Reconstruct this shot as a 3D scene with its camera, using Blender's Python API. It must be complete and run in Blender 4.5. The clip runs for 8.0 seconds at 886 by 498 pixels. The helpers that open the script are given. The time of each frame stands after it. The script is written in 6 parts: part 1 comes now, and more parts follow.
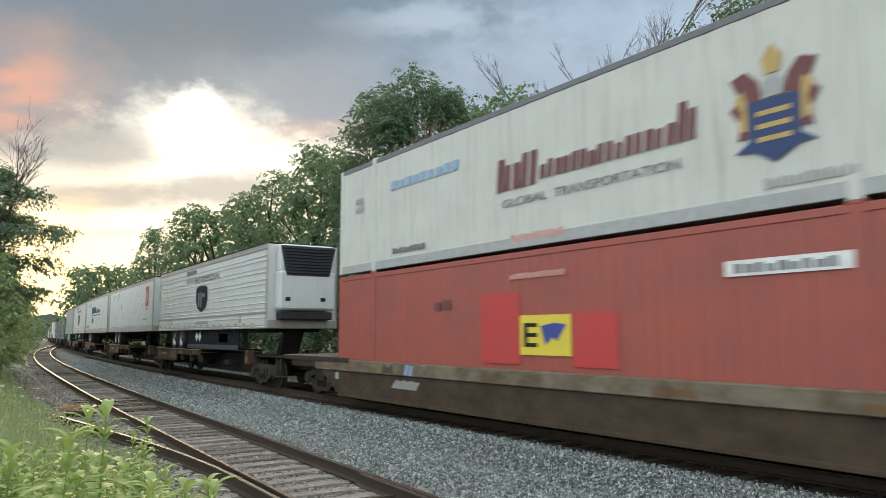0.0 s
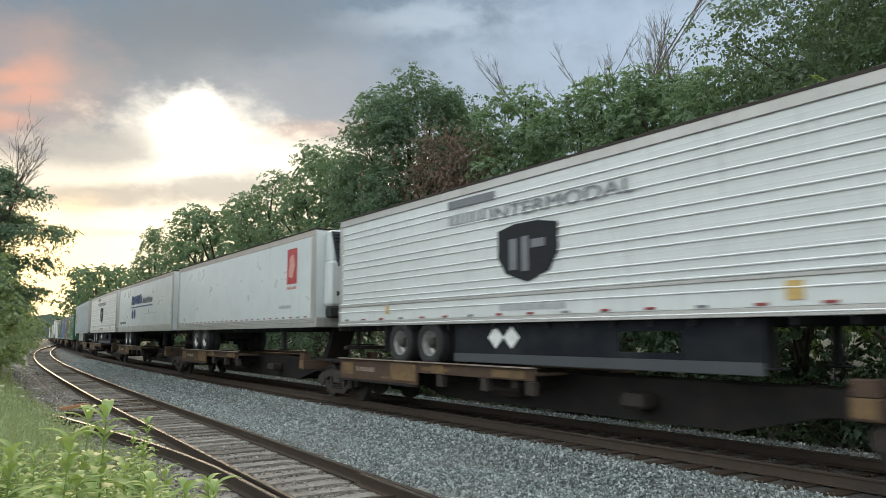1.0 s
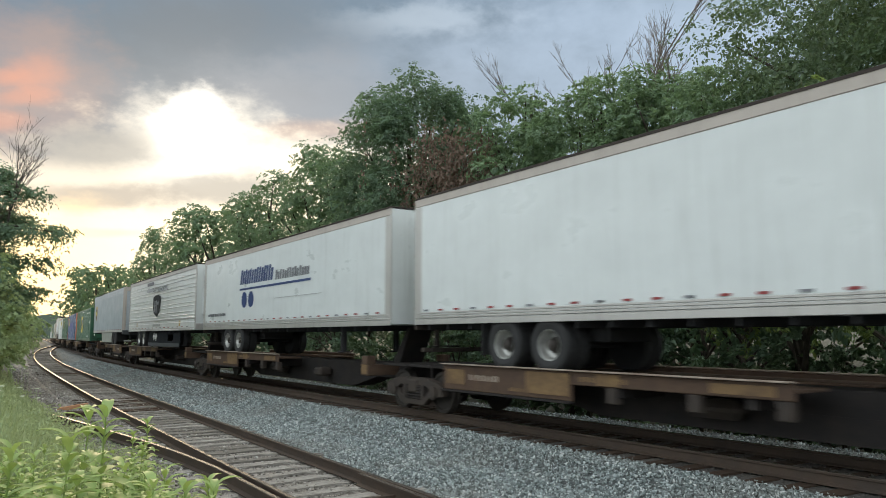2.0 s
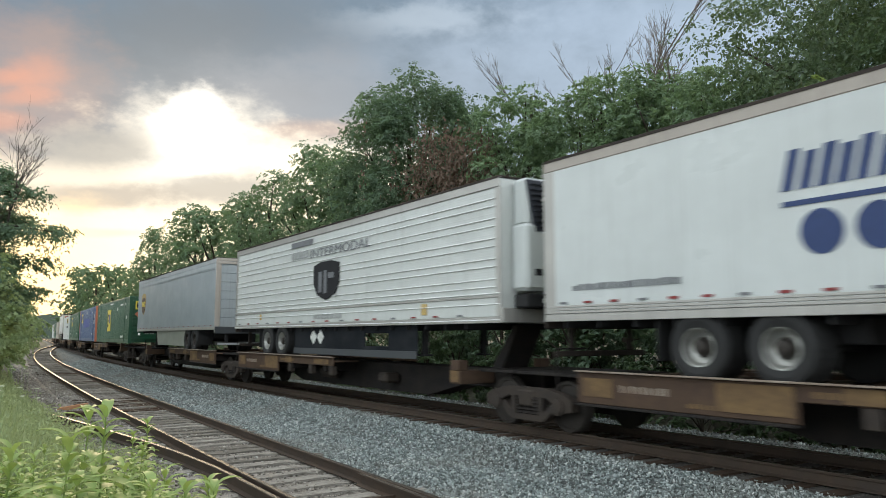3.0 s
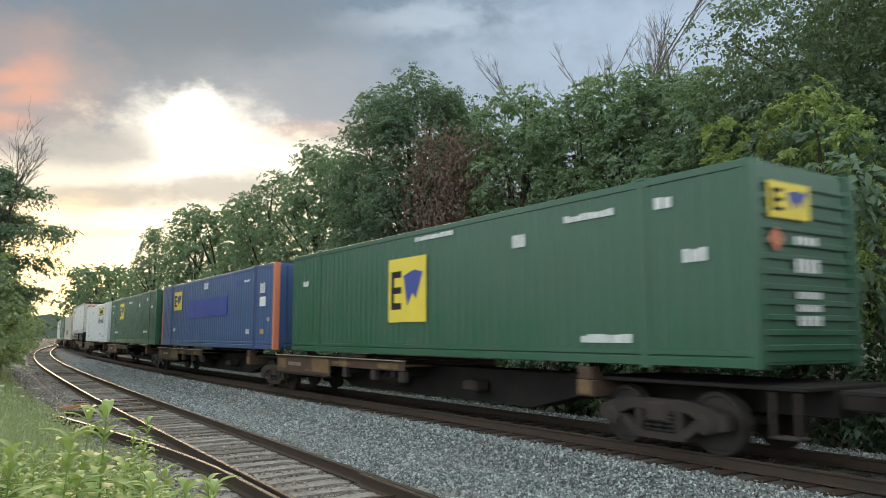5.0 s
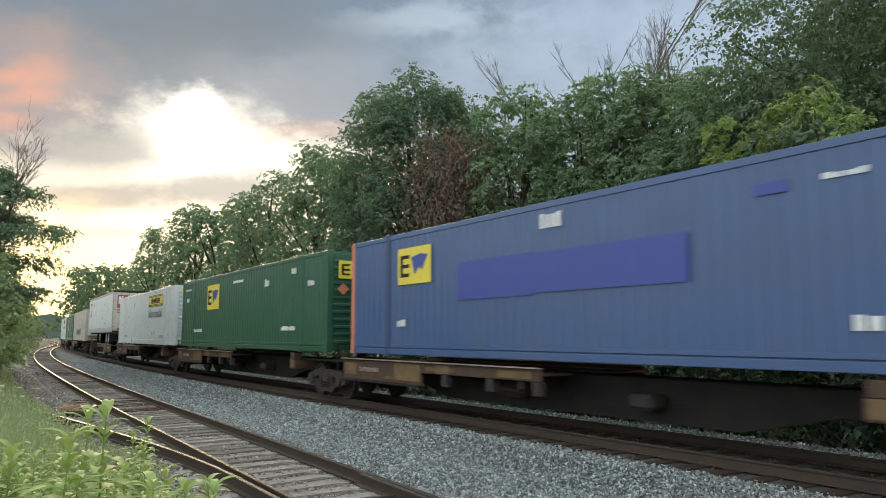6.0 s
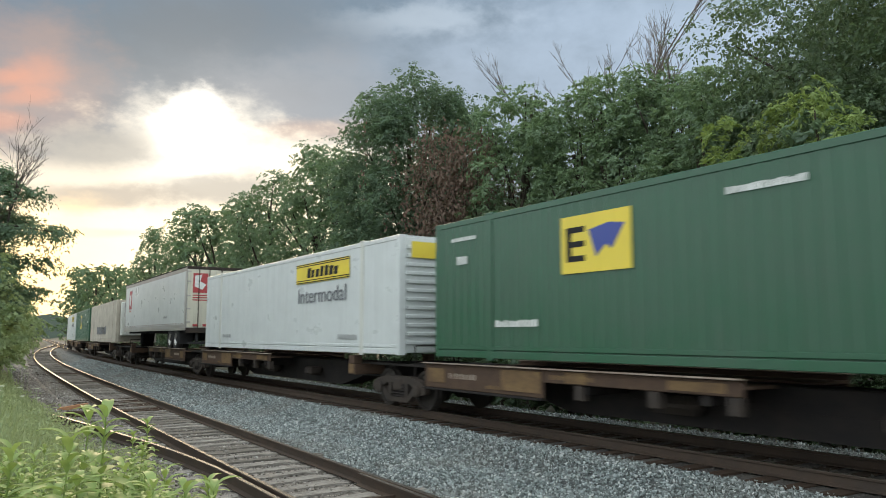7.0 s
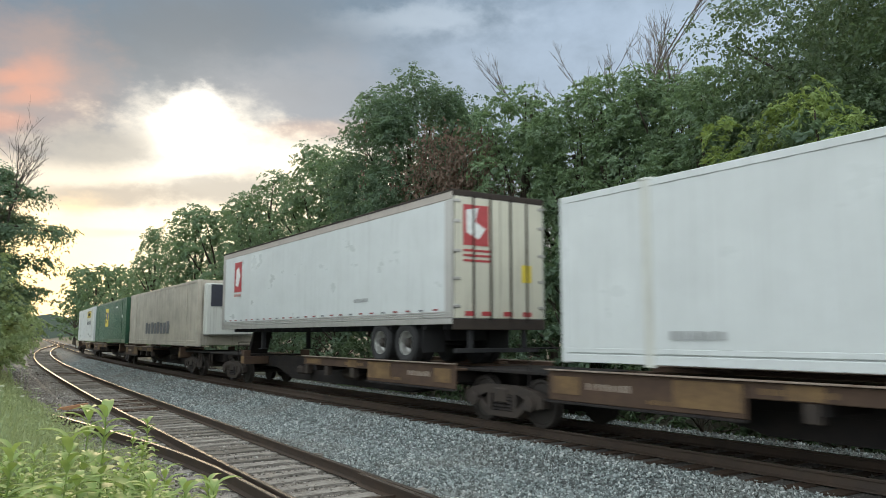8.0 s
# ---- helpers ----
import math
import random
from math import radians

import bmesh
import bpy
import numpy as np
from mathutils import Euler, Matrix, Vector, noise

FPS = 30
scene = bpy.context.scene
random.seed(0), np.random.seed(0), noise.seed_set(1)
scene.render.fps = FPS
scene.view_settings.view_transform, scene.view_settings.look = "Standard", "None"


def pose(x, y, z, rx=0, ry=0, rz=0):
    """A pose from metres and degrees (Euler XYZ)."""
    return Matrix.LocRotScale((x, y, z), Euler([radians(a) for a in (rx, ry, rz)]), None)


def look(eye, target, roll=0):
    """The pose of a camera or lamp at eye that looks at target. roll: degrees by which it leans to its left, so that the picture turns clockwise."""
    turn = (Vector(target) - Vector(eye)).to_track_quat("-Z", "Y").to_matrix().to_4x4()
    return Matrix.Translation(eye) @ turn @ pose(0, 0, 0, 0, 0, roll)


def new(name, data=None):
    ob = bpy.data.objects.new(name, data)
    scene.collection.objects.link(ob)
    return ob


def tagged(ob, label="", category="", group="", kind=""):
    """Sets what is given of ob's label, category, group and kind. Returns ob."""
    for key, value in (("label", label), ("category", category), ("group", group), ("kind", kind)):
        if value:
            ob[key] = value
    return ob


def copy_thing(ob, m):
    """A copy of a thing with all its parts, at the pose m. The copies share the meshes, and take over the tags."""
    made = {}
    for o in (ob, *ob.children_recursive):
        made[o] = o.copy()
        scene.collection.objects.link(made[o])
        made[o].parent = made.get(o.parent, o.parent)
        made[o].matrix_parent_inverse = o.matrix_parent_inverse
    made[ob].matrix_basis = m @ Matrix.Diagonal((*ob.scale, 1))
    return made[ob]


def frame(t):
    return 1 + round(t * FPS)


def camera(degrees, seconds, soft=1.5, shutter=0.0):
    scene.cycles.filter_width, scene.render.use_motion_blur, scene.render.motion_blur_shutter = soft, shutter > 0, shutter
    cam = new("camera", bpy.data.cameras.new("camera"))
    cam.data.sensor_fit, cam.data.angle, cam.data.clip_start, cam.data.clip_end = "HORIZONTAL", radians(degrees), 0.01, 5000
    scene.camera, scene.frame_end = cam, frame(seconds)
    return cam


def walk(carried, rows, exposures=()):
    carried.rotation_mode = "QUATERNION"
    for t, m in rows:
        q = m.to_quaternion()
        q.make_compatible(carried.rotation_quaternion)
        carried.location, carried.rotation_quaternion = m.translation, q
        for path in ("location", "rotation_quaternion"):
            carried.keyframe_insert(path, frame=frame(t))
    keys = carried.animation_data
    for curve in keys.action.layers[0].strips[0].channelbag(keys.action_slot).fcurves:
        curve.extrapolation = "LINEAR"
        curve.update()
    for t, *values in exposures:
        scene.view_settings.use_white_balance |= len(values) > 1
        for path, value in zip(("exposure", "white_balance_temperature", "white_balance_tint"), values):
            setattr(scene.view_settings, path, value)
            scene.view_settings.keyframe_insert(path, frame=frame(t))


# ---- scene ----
cam = camera(60.86, 8.0, soft=0.85, shutter=0.22)
stand = pose(0, 0, 1.73, 96.57, 0, 0)
walk(cam, [(0.0, stand), (8.0, stand)])
scene.view_settings.exposure = 0.06

# ---- the line of the main track ----
# u: metres along the line, away from the viewer's nearest point; off: metres to the side, + is beyond the train
STEP = 0.5
LINE_U = np.arange(-400, 1500 + STEP, STEP)
BEND = np.interp(LINE_U, [-80, -30, 0, 30, 60, 90, 120, 150, 900],
                 [-0.001, -0.001, -0.00058, 0.00123, 0.00127, 0.00043, 0.0003, 0, 0])
HEAD0 = radians(-33.33)


def running_sum(v):
    return np.concatenate([[0], np.cumsum((v[1:] + v[:-1]) * STEP / 2)])


LINE_H = running_sum(BEND)
LINE_H += HEAD0 - np.interp(0, LINE_U, LINE_H)
LINE_X, LINE_Y = running_sum(np.sin(LINE_H)), running_sum(np.cos(LINE_H))
LINE_X += 10.36 * math.cos(HEAD0) - np.interp(0, LINE_U, LINE_X)
LINE_Y += -10.36 * math.sin(HEAD0) - np.interp(0, LINE_U, LINE_Y)


def on_line(u, off=0.0):
    """x, y and heading at u along the line, off metres to its side; takes arrays too."""
    h = np.interp(u, LINE_U, LINE_H)
    return np.interp(u, LINE_U, LINE_X) + off * np.cos(h), np.interp(u, LINE_U, LINE_Y) - off * np.sin(h), h


SIDING_U = np.arange(-60, 176, 1.0)
SIDING_OFF = np.interp(SIDING_U, [-60, 0, 8, 15, 22, 33, 45, 60, 77, 92, 115, 135, 150, 168, 180],
                       [-7.6, -6.15, -5.98, -5.72, -5.58, -5.25, -4.97, -4.75, -4.55, -4.26, -3.4, -2.3, -1.2, -0.1, 0])
SIDING_OFF = np.convolve(np.pad(SIDING_OFF, 6, mode="edge"), np.ones(13) / 13, mode="valid")


def siding_off(u):
    return np.interp(u, SIDING_U, SIDING_OFF)


def siding_z(u):
    """Height of the siding's rail heads; the main line's are at 0."""
    return np.interp(u, [-80, 60, 150, 900], [-0.22, -0.22, -0.02, 0])


def spot(az, dist):
    """x, y at dist metres in the direction az degrees (0: straight ahead, + to the right)."""
    return dist * math.sin(radians(az)), dist * math.cos(radians(az))


# ---- sky and sun ----
SUN_AZ, SUN_EL = -18.8, 15.5
world = bpy.data.worlds.new("sky")
scene.world = world
world.use_nodes = True
wn, wl = world.node_tree.nodes, world.node_tree.links
wn.clear()


def wire(nodes, links):
    """Small helpers that add and join nodes."""
    def link_in(sock, v):
        if hasattr(v, "is_linked"):
            links.new(v, sock)
        elif v is not None:
            sock.default_value = v

    def math_node(op, a, b=None, c=None, clamp=False):
        n = nodes.new("ShaderNodeMath")
        n.operation, n.use_clamp = op, clamp
        for i, v in enumerate((a, b, c)):
            link_in(n.inputs[i], v)
        return n.outputs[0]

    def mix(fac, a, b, blend="MIX"):
        n = nodes.new("ShaderNodeMix")
        n.data_type, n.blend_type = "RGBA", blend
        for sock, v in ((n.inputs[0], fac), (n.inputs[6], a), (n.inputs[7], b)):
            if isinstance(v, tuple) and len(v) == 3:
                v = (*v, 1)
            link_in(sock, v)
        return n.outputs[2]

    def noise_node(vec, scale, detail=4, rough=0.55, distort=0.0):
        n = nodes.new("ShaderNodeTexNoise")
        link_in(n.inputs["Vector"], vec)
        for k, v in (("Scale", scale), ("Detail", detail), ("Roughness", rough), ("Distortion", distort)):
            n.inputs[k].default_value = v
        return n.outputs["Fac"]

    def ramp(fac, stops):
        n = nodes.new("ShaderNodeValToRGB")
        link_in(n.inputs[0], fac)
        e = n.color_ramp.elements
        for i, (p, c) in enumerate(stops):
            el = e[i] if i < 2 else e.new(p)
            el.position = p
            el.color = (c, c, c, 1) if isinstance(c, (int, float)) else (*c, 1)
        return n.outputs[0]

    def mapping(vec, scale, loc=(0, 0, 0)):
        n = nodes.new("ShaderNodeMapping")
        link_in(n.inputs[0], vec)
        n.inputs["Scale"].default_value, n.inputs["Location"].default_value = scale, loc
        return n.outputs[0]
    return link_in, math_node, mix, noise_node, ramp, mapping


link_in, M, MIX, NOISE, RAMP, MAPPING = wire(wn, wl)
nishita = wn.new("ShaderNodeTexSky")
nishita.sky_type, nishita.sun_disc = "NISHITA", False
nishita.sun_elevation, nishita.sun_rotation = radians(SUN_EL), radians(SUN_AZ)
nishita.air_density, nishita.dust_density = 1.0, 2.0
coord = wn.new("ShaderNodeTexCoord").outputs["Generated"]
sep = wn.new("ShaderNodeSeparateXYZ")
wl.new(coord, sep.inputs[0])
dx, dy, dz = sep.outputs
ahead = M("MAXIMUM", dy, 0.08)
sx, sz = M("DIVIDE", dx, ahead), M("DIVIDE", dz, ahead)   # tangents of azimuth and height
wob = NOISE(MAPPING(coord, (4, 4, 8)), 1.3, 6, 0.55)
wob3 = NOISE(MAPPING(coord, (9, 9, 15), (5, 2, 1)), 2.2, 6, 0.60)
wob2 = NOISE(MAPPING(coord, (5, 5, 10), (3, 1, 7)), 2.0, 6, 0.58)


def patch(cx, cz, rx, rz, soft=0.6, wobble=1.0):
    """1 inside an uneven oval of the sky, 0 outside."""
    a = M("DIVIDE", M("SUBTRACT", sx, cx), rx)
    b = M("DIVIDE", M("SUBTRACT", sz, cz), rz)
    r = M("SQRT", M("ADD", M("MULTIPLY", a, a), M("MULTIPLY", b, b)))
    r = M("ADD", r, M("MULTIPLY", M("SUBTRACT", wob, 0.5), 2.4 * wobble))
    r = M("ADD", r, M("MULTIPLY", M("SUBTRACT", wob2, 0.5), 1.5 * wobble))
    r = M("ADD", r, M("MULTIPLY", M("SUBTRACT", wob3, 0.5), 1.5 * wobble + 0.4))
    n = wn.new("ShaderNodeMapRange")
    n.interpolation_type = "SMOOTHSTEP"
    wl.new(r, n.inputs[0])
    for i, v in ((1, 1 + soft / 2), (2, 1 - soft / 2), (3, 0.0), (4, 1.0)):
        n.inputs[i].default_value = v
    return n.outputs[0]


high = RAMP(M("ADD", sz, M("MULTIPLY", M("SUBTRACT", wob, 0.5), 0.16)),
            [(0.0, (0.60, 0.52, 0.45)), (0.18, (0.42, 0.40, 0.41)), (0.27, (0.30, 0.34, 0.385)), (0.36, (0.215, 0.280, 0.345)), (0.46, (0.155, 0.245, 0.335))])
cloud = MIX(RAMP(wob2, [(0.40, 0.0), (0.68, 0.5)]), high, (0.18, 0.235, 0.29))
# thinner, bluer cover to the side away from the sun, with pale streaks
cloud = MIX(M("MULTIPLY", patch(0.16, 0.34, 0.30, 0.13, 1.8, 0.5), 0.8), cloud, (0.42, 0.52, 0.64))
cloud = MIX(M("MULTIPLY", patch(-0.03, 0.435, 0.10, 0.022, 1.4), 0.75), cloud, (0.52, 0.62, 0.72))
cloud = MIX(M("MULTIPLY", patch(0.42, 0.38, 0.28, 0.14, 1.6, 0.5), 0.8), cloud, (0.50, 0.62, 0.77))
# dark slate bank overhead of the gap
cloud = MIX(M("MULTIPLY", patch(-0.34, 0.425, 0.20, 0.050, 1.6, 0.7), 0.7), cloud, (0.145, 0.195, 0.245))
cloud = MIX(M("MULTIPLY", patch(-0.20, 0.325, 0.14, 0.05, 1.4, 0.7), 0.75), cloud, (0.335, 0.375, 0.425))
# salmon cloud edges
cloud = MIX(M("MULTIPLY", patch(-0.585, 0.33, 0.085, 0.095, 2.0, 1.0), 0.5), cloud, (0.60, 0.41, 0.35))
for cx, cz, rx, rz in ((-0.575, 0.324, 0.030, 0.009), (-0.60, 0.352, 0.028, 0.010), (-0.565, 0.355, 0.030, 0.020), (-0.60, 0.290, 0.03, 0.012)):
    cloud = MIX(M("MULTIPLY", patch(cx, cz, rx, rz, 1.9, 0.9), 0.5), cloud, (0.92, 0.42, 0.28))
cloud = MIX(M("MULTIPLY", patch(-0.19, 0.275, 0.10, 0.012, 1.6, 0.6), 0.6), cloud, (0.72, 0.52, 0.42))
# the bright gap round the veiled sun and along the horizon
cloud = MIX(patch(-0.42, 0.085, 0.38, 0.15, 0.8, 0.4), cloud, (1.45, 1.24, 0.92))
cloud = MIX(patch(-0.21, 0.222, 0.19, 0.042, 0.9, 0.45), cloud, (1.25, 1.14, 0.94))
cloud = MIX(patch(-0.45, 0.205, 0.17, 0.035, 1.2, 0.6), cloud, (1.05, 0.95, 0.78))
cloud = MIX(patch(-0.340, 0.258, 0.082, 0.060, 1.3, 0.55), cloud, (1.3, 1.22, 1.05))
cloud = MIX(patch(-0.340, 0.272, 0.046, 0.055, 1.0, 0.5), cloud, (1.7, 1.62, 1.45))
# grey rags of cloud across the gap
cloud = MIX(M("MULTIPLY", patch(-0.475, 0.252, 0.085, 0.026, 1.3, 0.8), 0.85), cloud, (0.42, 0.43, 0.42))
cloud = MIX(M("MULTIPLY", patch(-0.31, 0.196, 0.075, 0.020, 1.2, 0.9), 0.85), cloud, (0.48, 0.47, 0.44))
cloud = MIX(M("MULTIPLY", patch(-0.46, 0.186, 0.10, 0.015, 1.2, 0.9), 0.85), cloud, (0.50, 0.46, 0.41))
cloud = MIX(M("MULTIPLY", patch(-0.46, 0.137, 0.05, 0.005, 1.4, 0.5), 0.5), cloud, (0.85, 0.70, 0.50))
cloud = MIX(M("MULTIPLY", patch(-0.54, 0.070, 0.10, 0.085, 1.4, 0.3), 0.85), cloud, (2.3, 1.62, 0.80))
# overhead and behind the viewer the cover is thin and bright
toward = M("ADD", M("MULTIPLY", dy, 0.975), M("MULTIPLY", dz, 0.22))
front = wn.new("ShaderNodeMapRange")
front.interpolation_type = "SMOOTHSTEP"
wl.new(toward, front.inputs[0])
for i, v in ((1, 0.25), (2, 0.80), (3, 0.0), (4, 1.0)):
    front.inputs[i].default_value = v
thin = MIX(RAMP(wob, [(0.35, 0.0), (0.7, 1.0)]), (1.80, 1.95, 1.97), (1.44, 1.60, 1.68))
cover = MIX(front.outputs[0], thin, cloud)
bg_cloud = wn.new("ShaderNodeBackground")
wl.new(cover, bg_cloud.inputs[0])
bg_cloud.inputs[1].default_value = 1.0
bg_sky = wn.new("ShaderNodeBackground")
wl.new(nishita.outputs[0], bg_sky.inputs[0])
bg_sky.inputs[1].default_value = 0.05
both = wn.new("ShaderNodeMixShader")
both.inputs[0].default_value = 0.93
wl.new(bg_sky.outputs[0], both.inputs[1])
wl.new(bg_cloud.outputs[0], both.inputs[2])
wout = wn.new("ShaderNodeOutputWorld")
wl.new(both.outputs[0], wout.inputs[0])

sun_data = bpy.data.lights.new("sun", "SUN")
sun_data.energy, sun_data.angle, sun_data.color = 2.0, radians(30), (1.0, 0.75, 0.46)
sun = new("sun", sun_data)
sx0, sy0 = spot(SUN_AZ, math.cos(radians(SUN_EL)))
sun.matrix_world = look((sx0 * 50, sy0 * 50, 50 * math.sin(radians(SUN_EL))), (0, 0, 0))

# ---- materials ----


def material(name, build):
    m = bpy.data.materials.new(name)
    m.use_nodes = True
    nodes, links = m.node_tree.nodes, m.node_tree.links
    bsdf = nodes["Principled BSDF"]
    build(m, nodes, links, bsdf)
    return m


def bump_in(nodes, links, bsdf, height, strength, distance=0.02):
    b = nodes.new("ShaderNodeBump")
    b.inputs["Strength"].default_value, b.inputs["Distance"].default_value = strength, distance
    links.new(height, b.inputs["Height"])
    links.new(b.outputs[0], bsdf.inputs["Normal"])


def paint(name, rgb, rough=0.45, streak=0.35, grime=(0.10, 0.085, 0.07), metal=0.0, patchy=0.12, shine=0.5):
    """Vehicle paint with rain streaks, road dirt and slight fading."""
    def build(m, nodes, links, bsdf):
        lk, mt, mx, nz, rp, mp = wire(nodes, links)
        obj = nodes.new("ShaderNodeTexCoord").outputs["Object"]
        fade = nz(mp(obj, (0.5, 0.5, 0.8)), 1.6, 5, 0.6)
        col = mx(rp(fade, [(0.35, 0.0), (0.7, 1.0)]), rgb, tuple(min(1, c * (1 - patchy) + 0.02) for c in rgb))
        run = nz(mp(obj, (9, 9, 0.35)), 1.5, 5, 0.65)
        col = mx(mt("MULTIPLY", rp(run, [(0.52, 0.0), (0.80, 1.0)]), streak), col, grime)
        spots = nz(obj, 14, 4, 0.7)
        col = mx(mt("MULTIPLY", rp(spots, [(0.62, 0.0), (0.75, 1.0)]), streak * 0.12), col, grime)
        lk(bsdf.inputs["Base Color"], col)
        lk(bsdf.inputs["Roughness"], rp(fade, [(0.2, rough - 0.1), (0.8, rough + 0.15)]))
        bsdf.inputs["Metallic"].default_value = metal
        bsdf.inputs["Specular IOR Level"].default_value = shine
        wave = nz(mp(obj, (1.5, 1.5, 0.22)), 1.3, 1, 0.4)
        bump_in(nodes, links, bsdf, wave, 0.05, 0.05)
    return material(name, build)


def rusty(name, rgb, rust=(0.16, 0.07, 0.03), amount=0.5, rough=0.75):
    def build(m, nodes, links, bsdf):
        lk, mt, mx, nz, rp, mp = wire(nodes, links)
        obj = nodes.new("ShaderNodeTexCoord").outputs["Object"]
        a = nz(mp(obj, (1, 1, 1.5)), 2.2, 6, 0.65)
        b = nz(obj, 23, 5, 0.7)
        col = mx(rp(a, [(0.5 - amount * 0.3, 0.0), (0.72, 1.0)]), rgb, rust)
        col = mx(mt("MULTIPLY", b, 0.5), col, tuple(c * 0.45 for c in rust))
        lk(bsdf.inputs["Base Color"], col)
        bsdf.inputs["Roughness"].default_value = rough
        bsdf.inputs["Specular IOR Level"].default_value = 0.12
        bump_in(nodes, links, bsdf, b, 0.3, 0.01)
    return material(name, build)


def plain(name, rgb, rough=0.6, metal=0.0, shine=0.5):
    def build(m, nodes, links, bsdf):
        lk, mt, mx, nz, rp, mp = wire(nodes, links)
        obj = nodes.new("ShaderNodeTexCoord").outputs["Object"]
        a = nz(obj, 8, 5, 0.65)
        col = mx(rp(a, [(0.3, 0.0), (0.75, 1.0)]), rgb, tuple(c * 0.72 for c in rgb))
        lk(bsdf.inputs["Base Color"], col)
        bsdf.inputs["Roughness"].default_value, bsdf.inputs["Metallic"].default_value = rough, metal
        bsdf.inputs["Specular IOR Level"].default_value = shine
        bump_in(nodes, links, bsdf, a, 0.1, 0.01)
    return material(name, build)


def timber(name, light, dark):
    """Old sleeper wood: open grain along its length, each piece a little different."""
    def build(m, nodes, links, bsdf):
        lk, mt, mx, nz, rp, mp = wire(nodes, links)
        obj = nodes.new("ShaderNodeTexCoord").outputs["Object"]
        info = nodes.new("ShaderNodeObjectInfo")
        grain = nz(mp(obj, (1.0, 20, 20)), 2.2, 6, 0.7)
        col = mx(rp(grain, [(0.38, 0.0), (0.60, 1.0)]), dark, light)
        blot = nz(obj, 3.5, 4, 0.6)
        col = mx(mt("MULTIPLY", rp(blot, [(0.45, 0.0), (0.7, 1.0)]), 0.6), col, dark)
        col = mx(mt("MULTIPLY", info.outputs["Random"], 0.55), col, tuple((a + b) / 2 for a, b in zip(light, dark)))
        lk(bsdf.inputs["Base Color"], col)
        bsdf.inputs["Roughness"].default_value = 0.92
        bsdf.inputs["Specular IOR Level"].default_value = 0.15
        bump_in(nodes, links, bsdf, grain, 0.7, 0.02)
    return material(name, build)


def leafy(name, dark, light, gloss=0.6, back=0.5):
    """Leaves: each one a little different, letting some light through."""
    def build(m, nodes, links, bsdf):
        lk, mt, mx, nz, rp, mp = wire(nodes, links)
        geo = nodes.new("ShaderNodeNewGeometry")
        info = nodes.new("ShaderNodeObjectInfo")
        col = mx(geo.outputs["Random Per Island"], dark, light)
        big = nz(mp(geo.outputs["Position"], (1, 1, 1)), 0.55, 3, 0.6)
        col = mx(mt("MULTIPLY", rp(big, [(0.4, 0.0), (0.65, 1.0)]), 0.5), col, light)
        col = mx(mt("MULTIPLY", info.outputs["Random"], 0.35), col, dark)
        lk(bsdf.inputs["Base Color"], col)
        bsdf.inputs["Roughness"].default_value = gloss
        tr = nodes.new("ShaderNodeBsdfTranslucent")
        lk(tr.inputs[0], mx(0.5, col, (light[0] * 1.6, light[1] * 1.5, light[2] * 0.8)))
        ms = nodes.new("ShaderNodeMixShader")
        ms.inputs[0].default_value = back
        links.new(bsdf.outputs[0], ms.inputs[1])
        links.new(tr.outputs[0], ms.inputs[2])
        links.new(ms.outputs[0], nodes["Material Output"].inputs[0])
    return material(name, build)


def stone(name, stops, scale=18, island=False, rough=0.9, bump=0.6, speck=60):
    def build(m, nodes, links, bsdf):
        lk, mt, mx, nz, rp, mp = wire(nodes, links)
        geo = nodes.new("ShaderNodeNewGeometry")
        pos = geo.outputs["Position"]
        if island:
            f = geo.outputs["Random Per Island"]
        else:
            v = nodes.new("ShaderNodeTexVoronoi")
            links.new(pos, v.inputs["Vector"])
            v.inputs["Scale"].default_value = scale
            s = nodes.new("ShaderNodeSeparateColor")
            links.new(v.outputs["Color"], s.inputs[0])
            f = s.outputs[0]
        col = rp(f, stops)
        col = mx(mt("MULTIPLY", nz(pos, speck, 4, 0.7), 0.35), col, (0.08, 0.08, 0.08))
        large = nz(mp(pos, (1, 1, 1)), 0.35, 4, 0.6)
        col = mx(mt("MULTIPLY", rp(large, [(0.45, 0.0), (0.7, 1.0)]), 0.45), col, (0.17, 0.15, 0.125))
        lk(bsdf.inputs["Base Color"], col)
        bsdf.inputs["Roughness"].default_value = rough
        if island:
            bump_in(nodes, links, bsdf, nz(pos, speck, 4, 0.7), 0.3, 0.01)
        else:
            bump_in(nodes, links, bsdf, v.outputs["Distance"], bump, 0.04)
    return material(name, build)


BALLAST = stone("crushed_stone_bed", [(0.0, (0.022, 0.026, 0.026)), (0.5, (0.075, 0.086, 0.086)), (1.0, (0.24, 0.265, 0.26))], 17)
STONES = stone("crushed_stone", [(0.0, (0.055, 0.066, 0.066)), (0.5, (0.225, 0.265, 0.262)), (0.88, (0.43, 0.485, 0.48)), (1.0, (0.68, 0.70, 0.69))], island=True)
DIRT = stone("dirt_and_cinders", [(0.0, (0.085, 0.072, 0.060)), (0.6, (0.24, 0.205, 0.172)), (1.0, (0.42, 0.38, 0.335))], 24)
# dirty stone in a darker copy, with the shade between ties coloured in
CRIB_SHADE = stone("shaded_crib_cinders", [(0.0, (0.065, 0.058, 0.051)), (0.6, (0.20, 0.178, 0.155)), (0.94, (0.40, 0.37, 0.335)), (1.0, (0.62, 0.60, 0.57))], island=True)
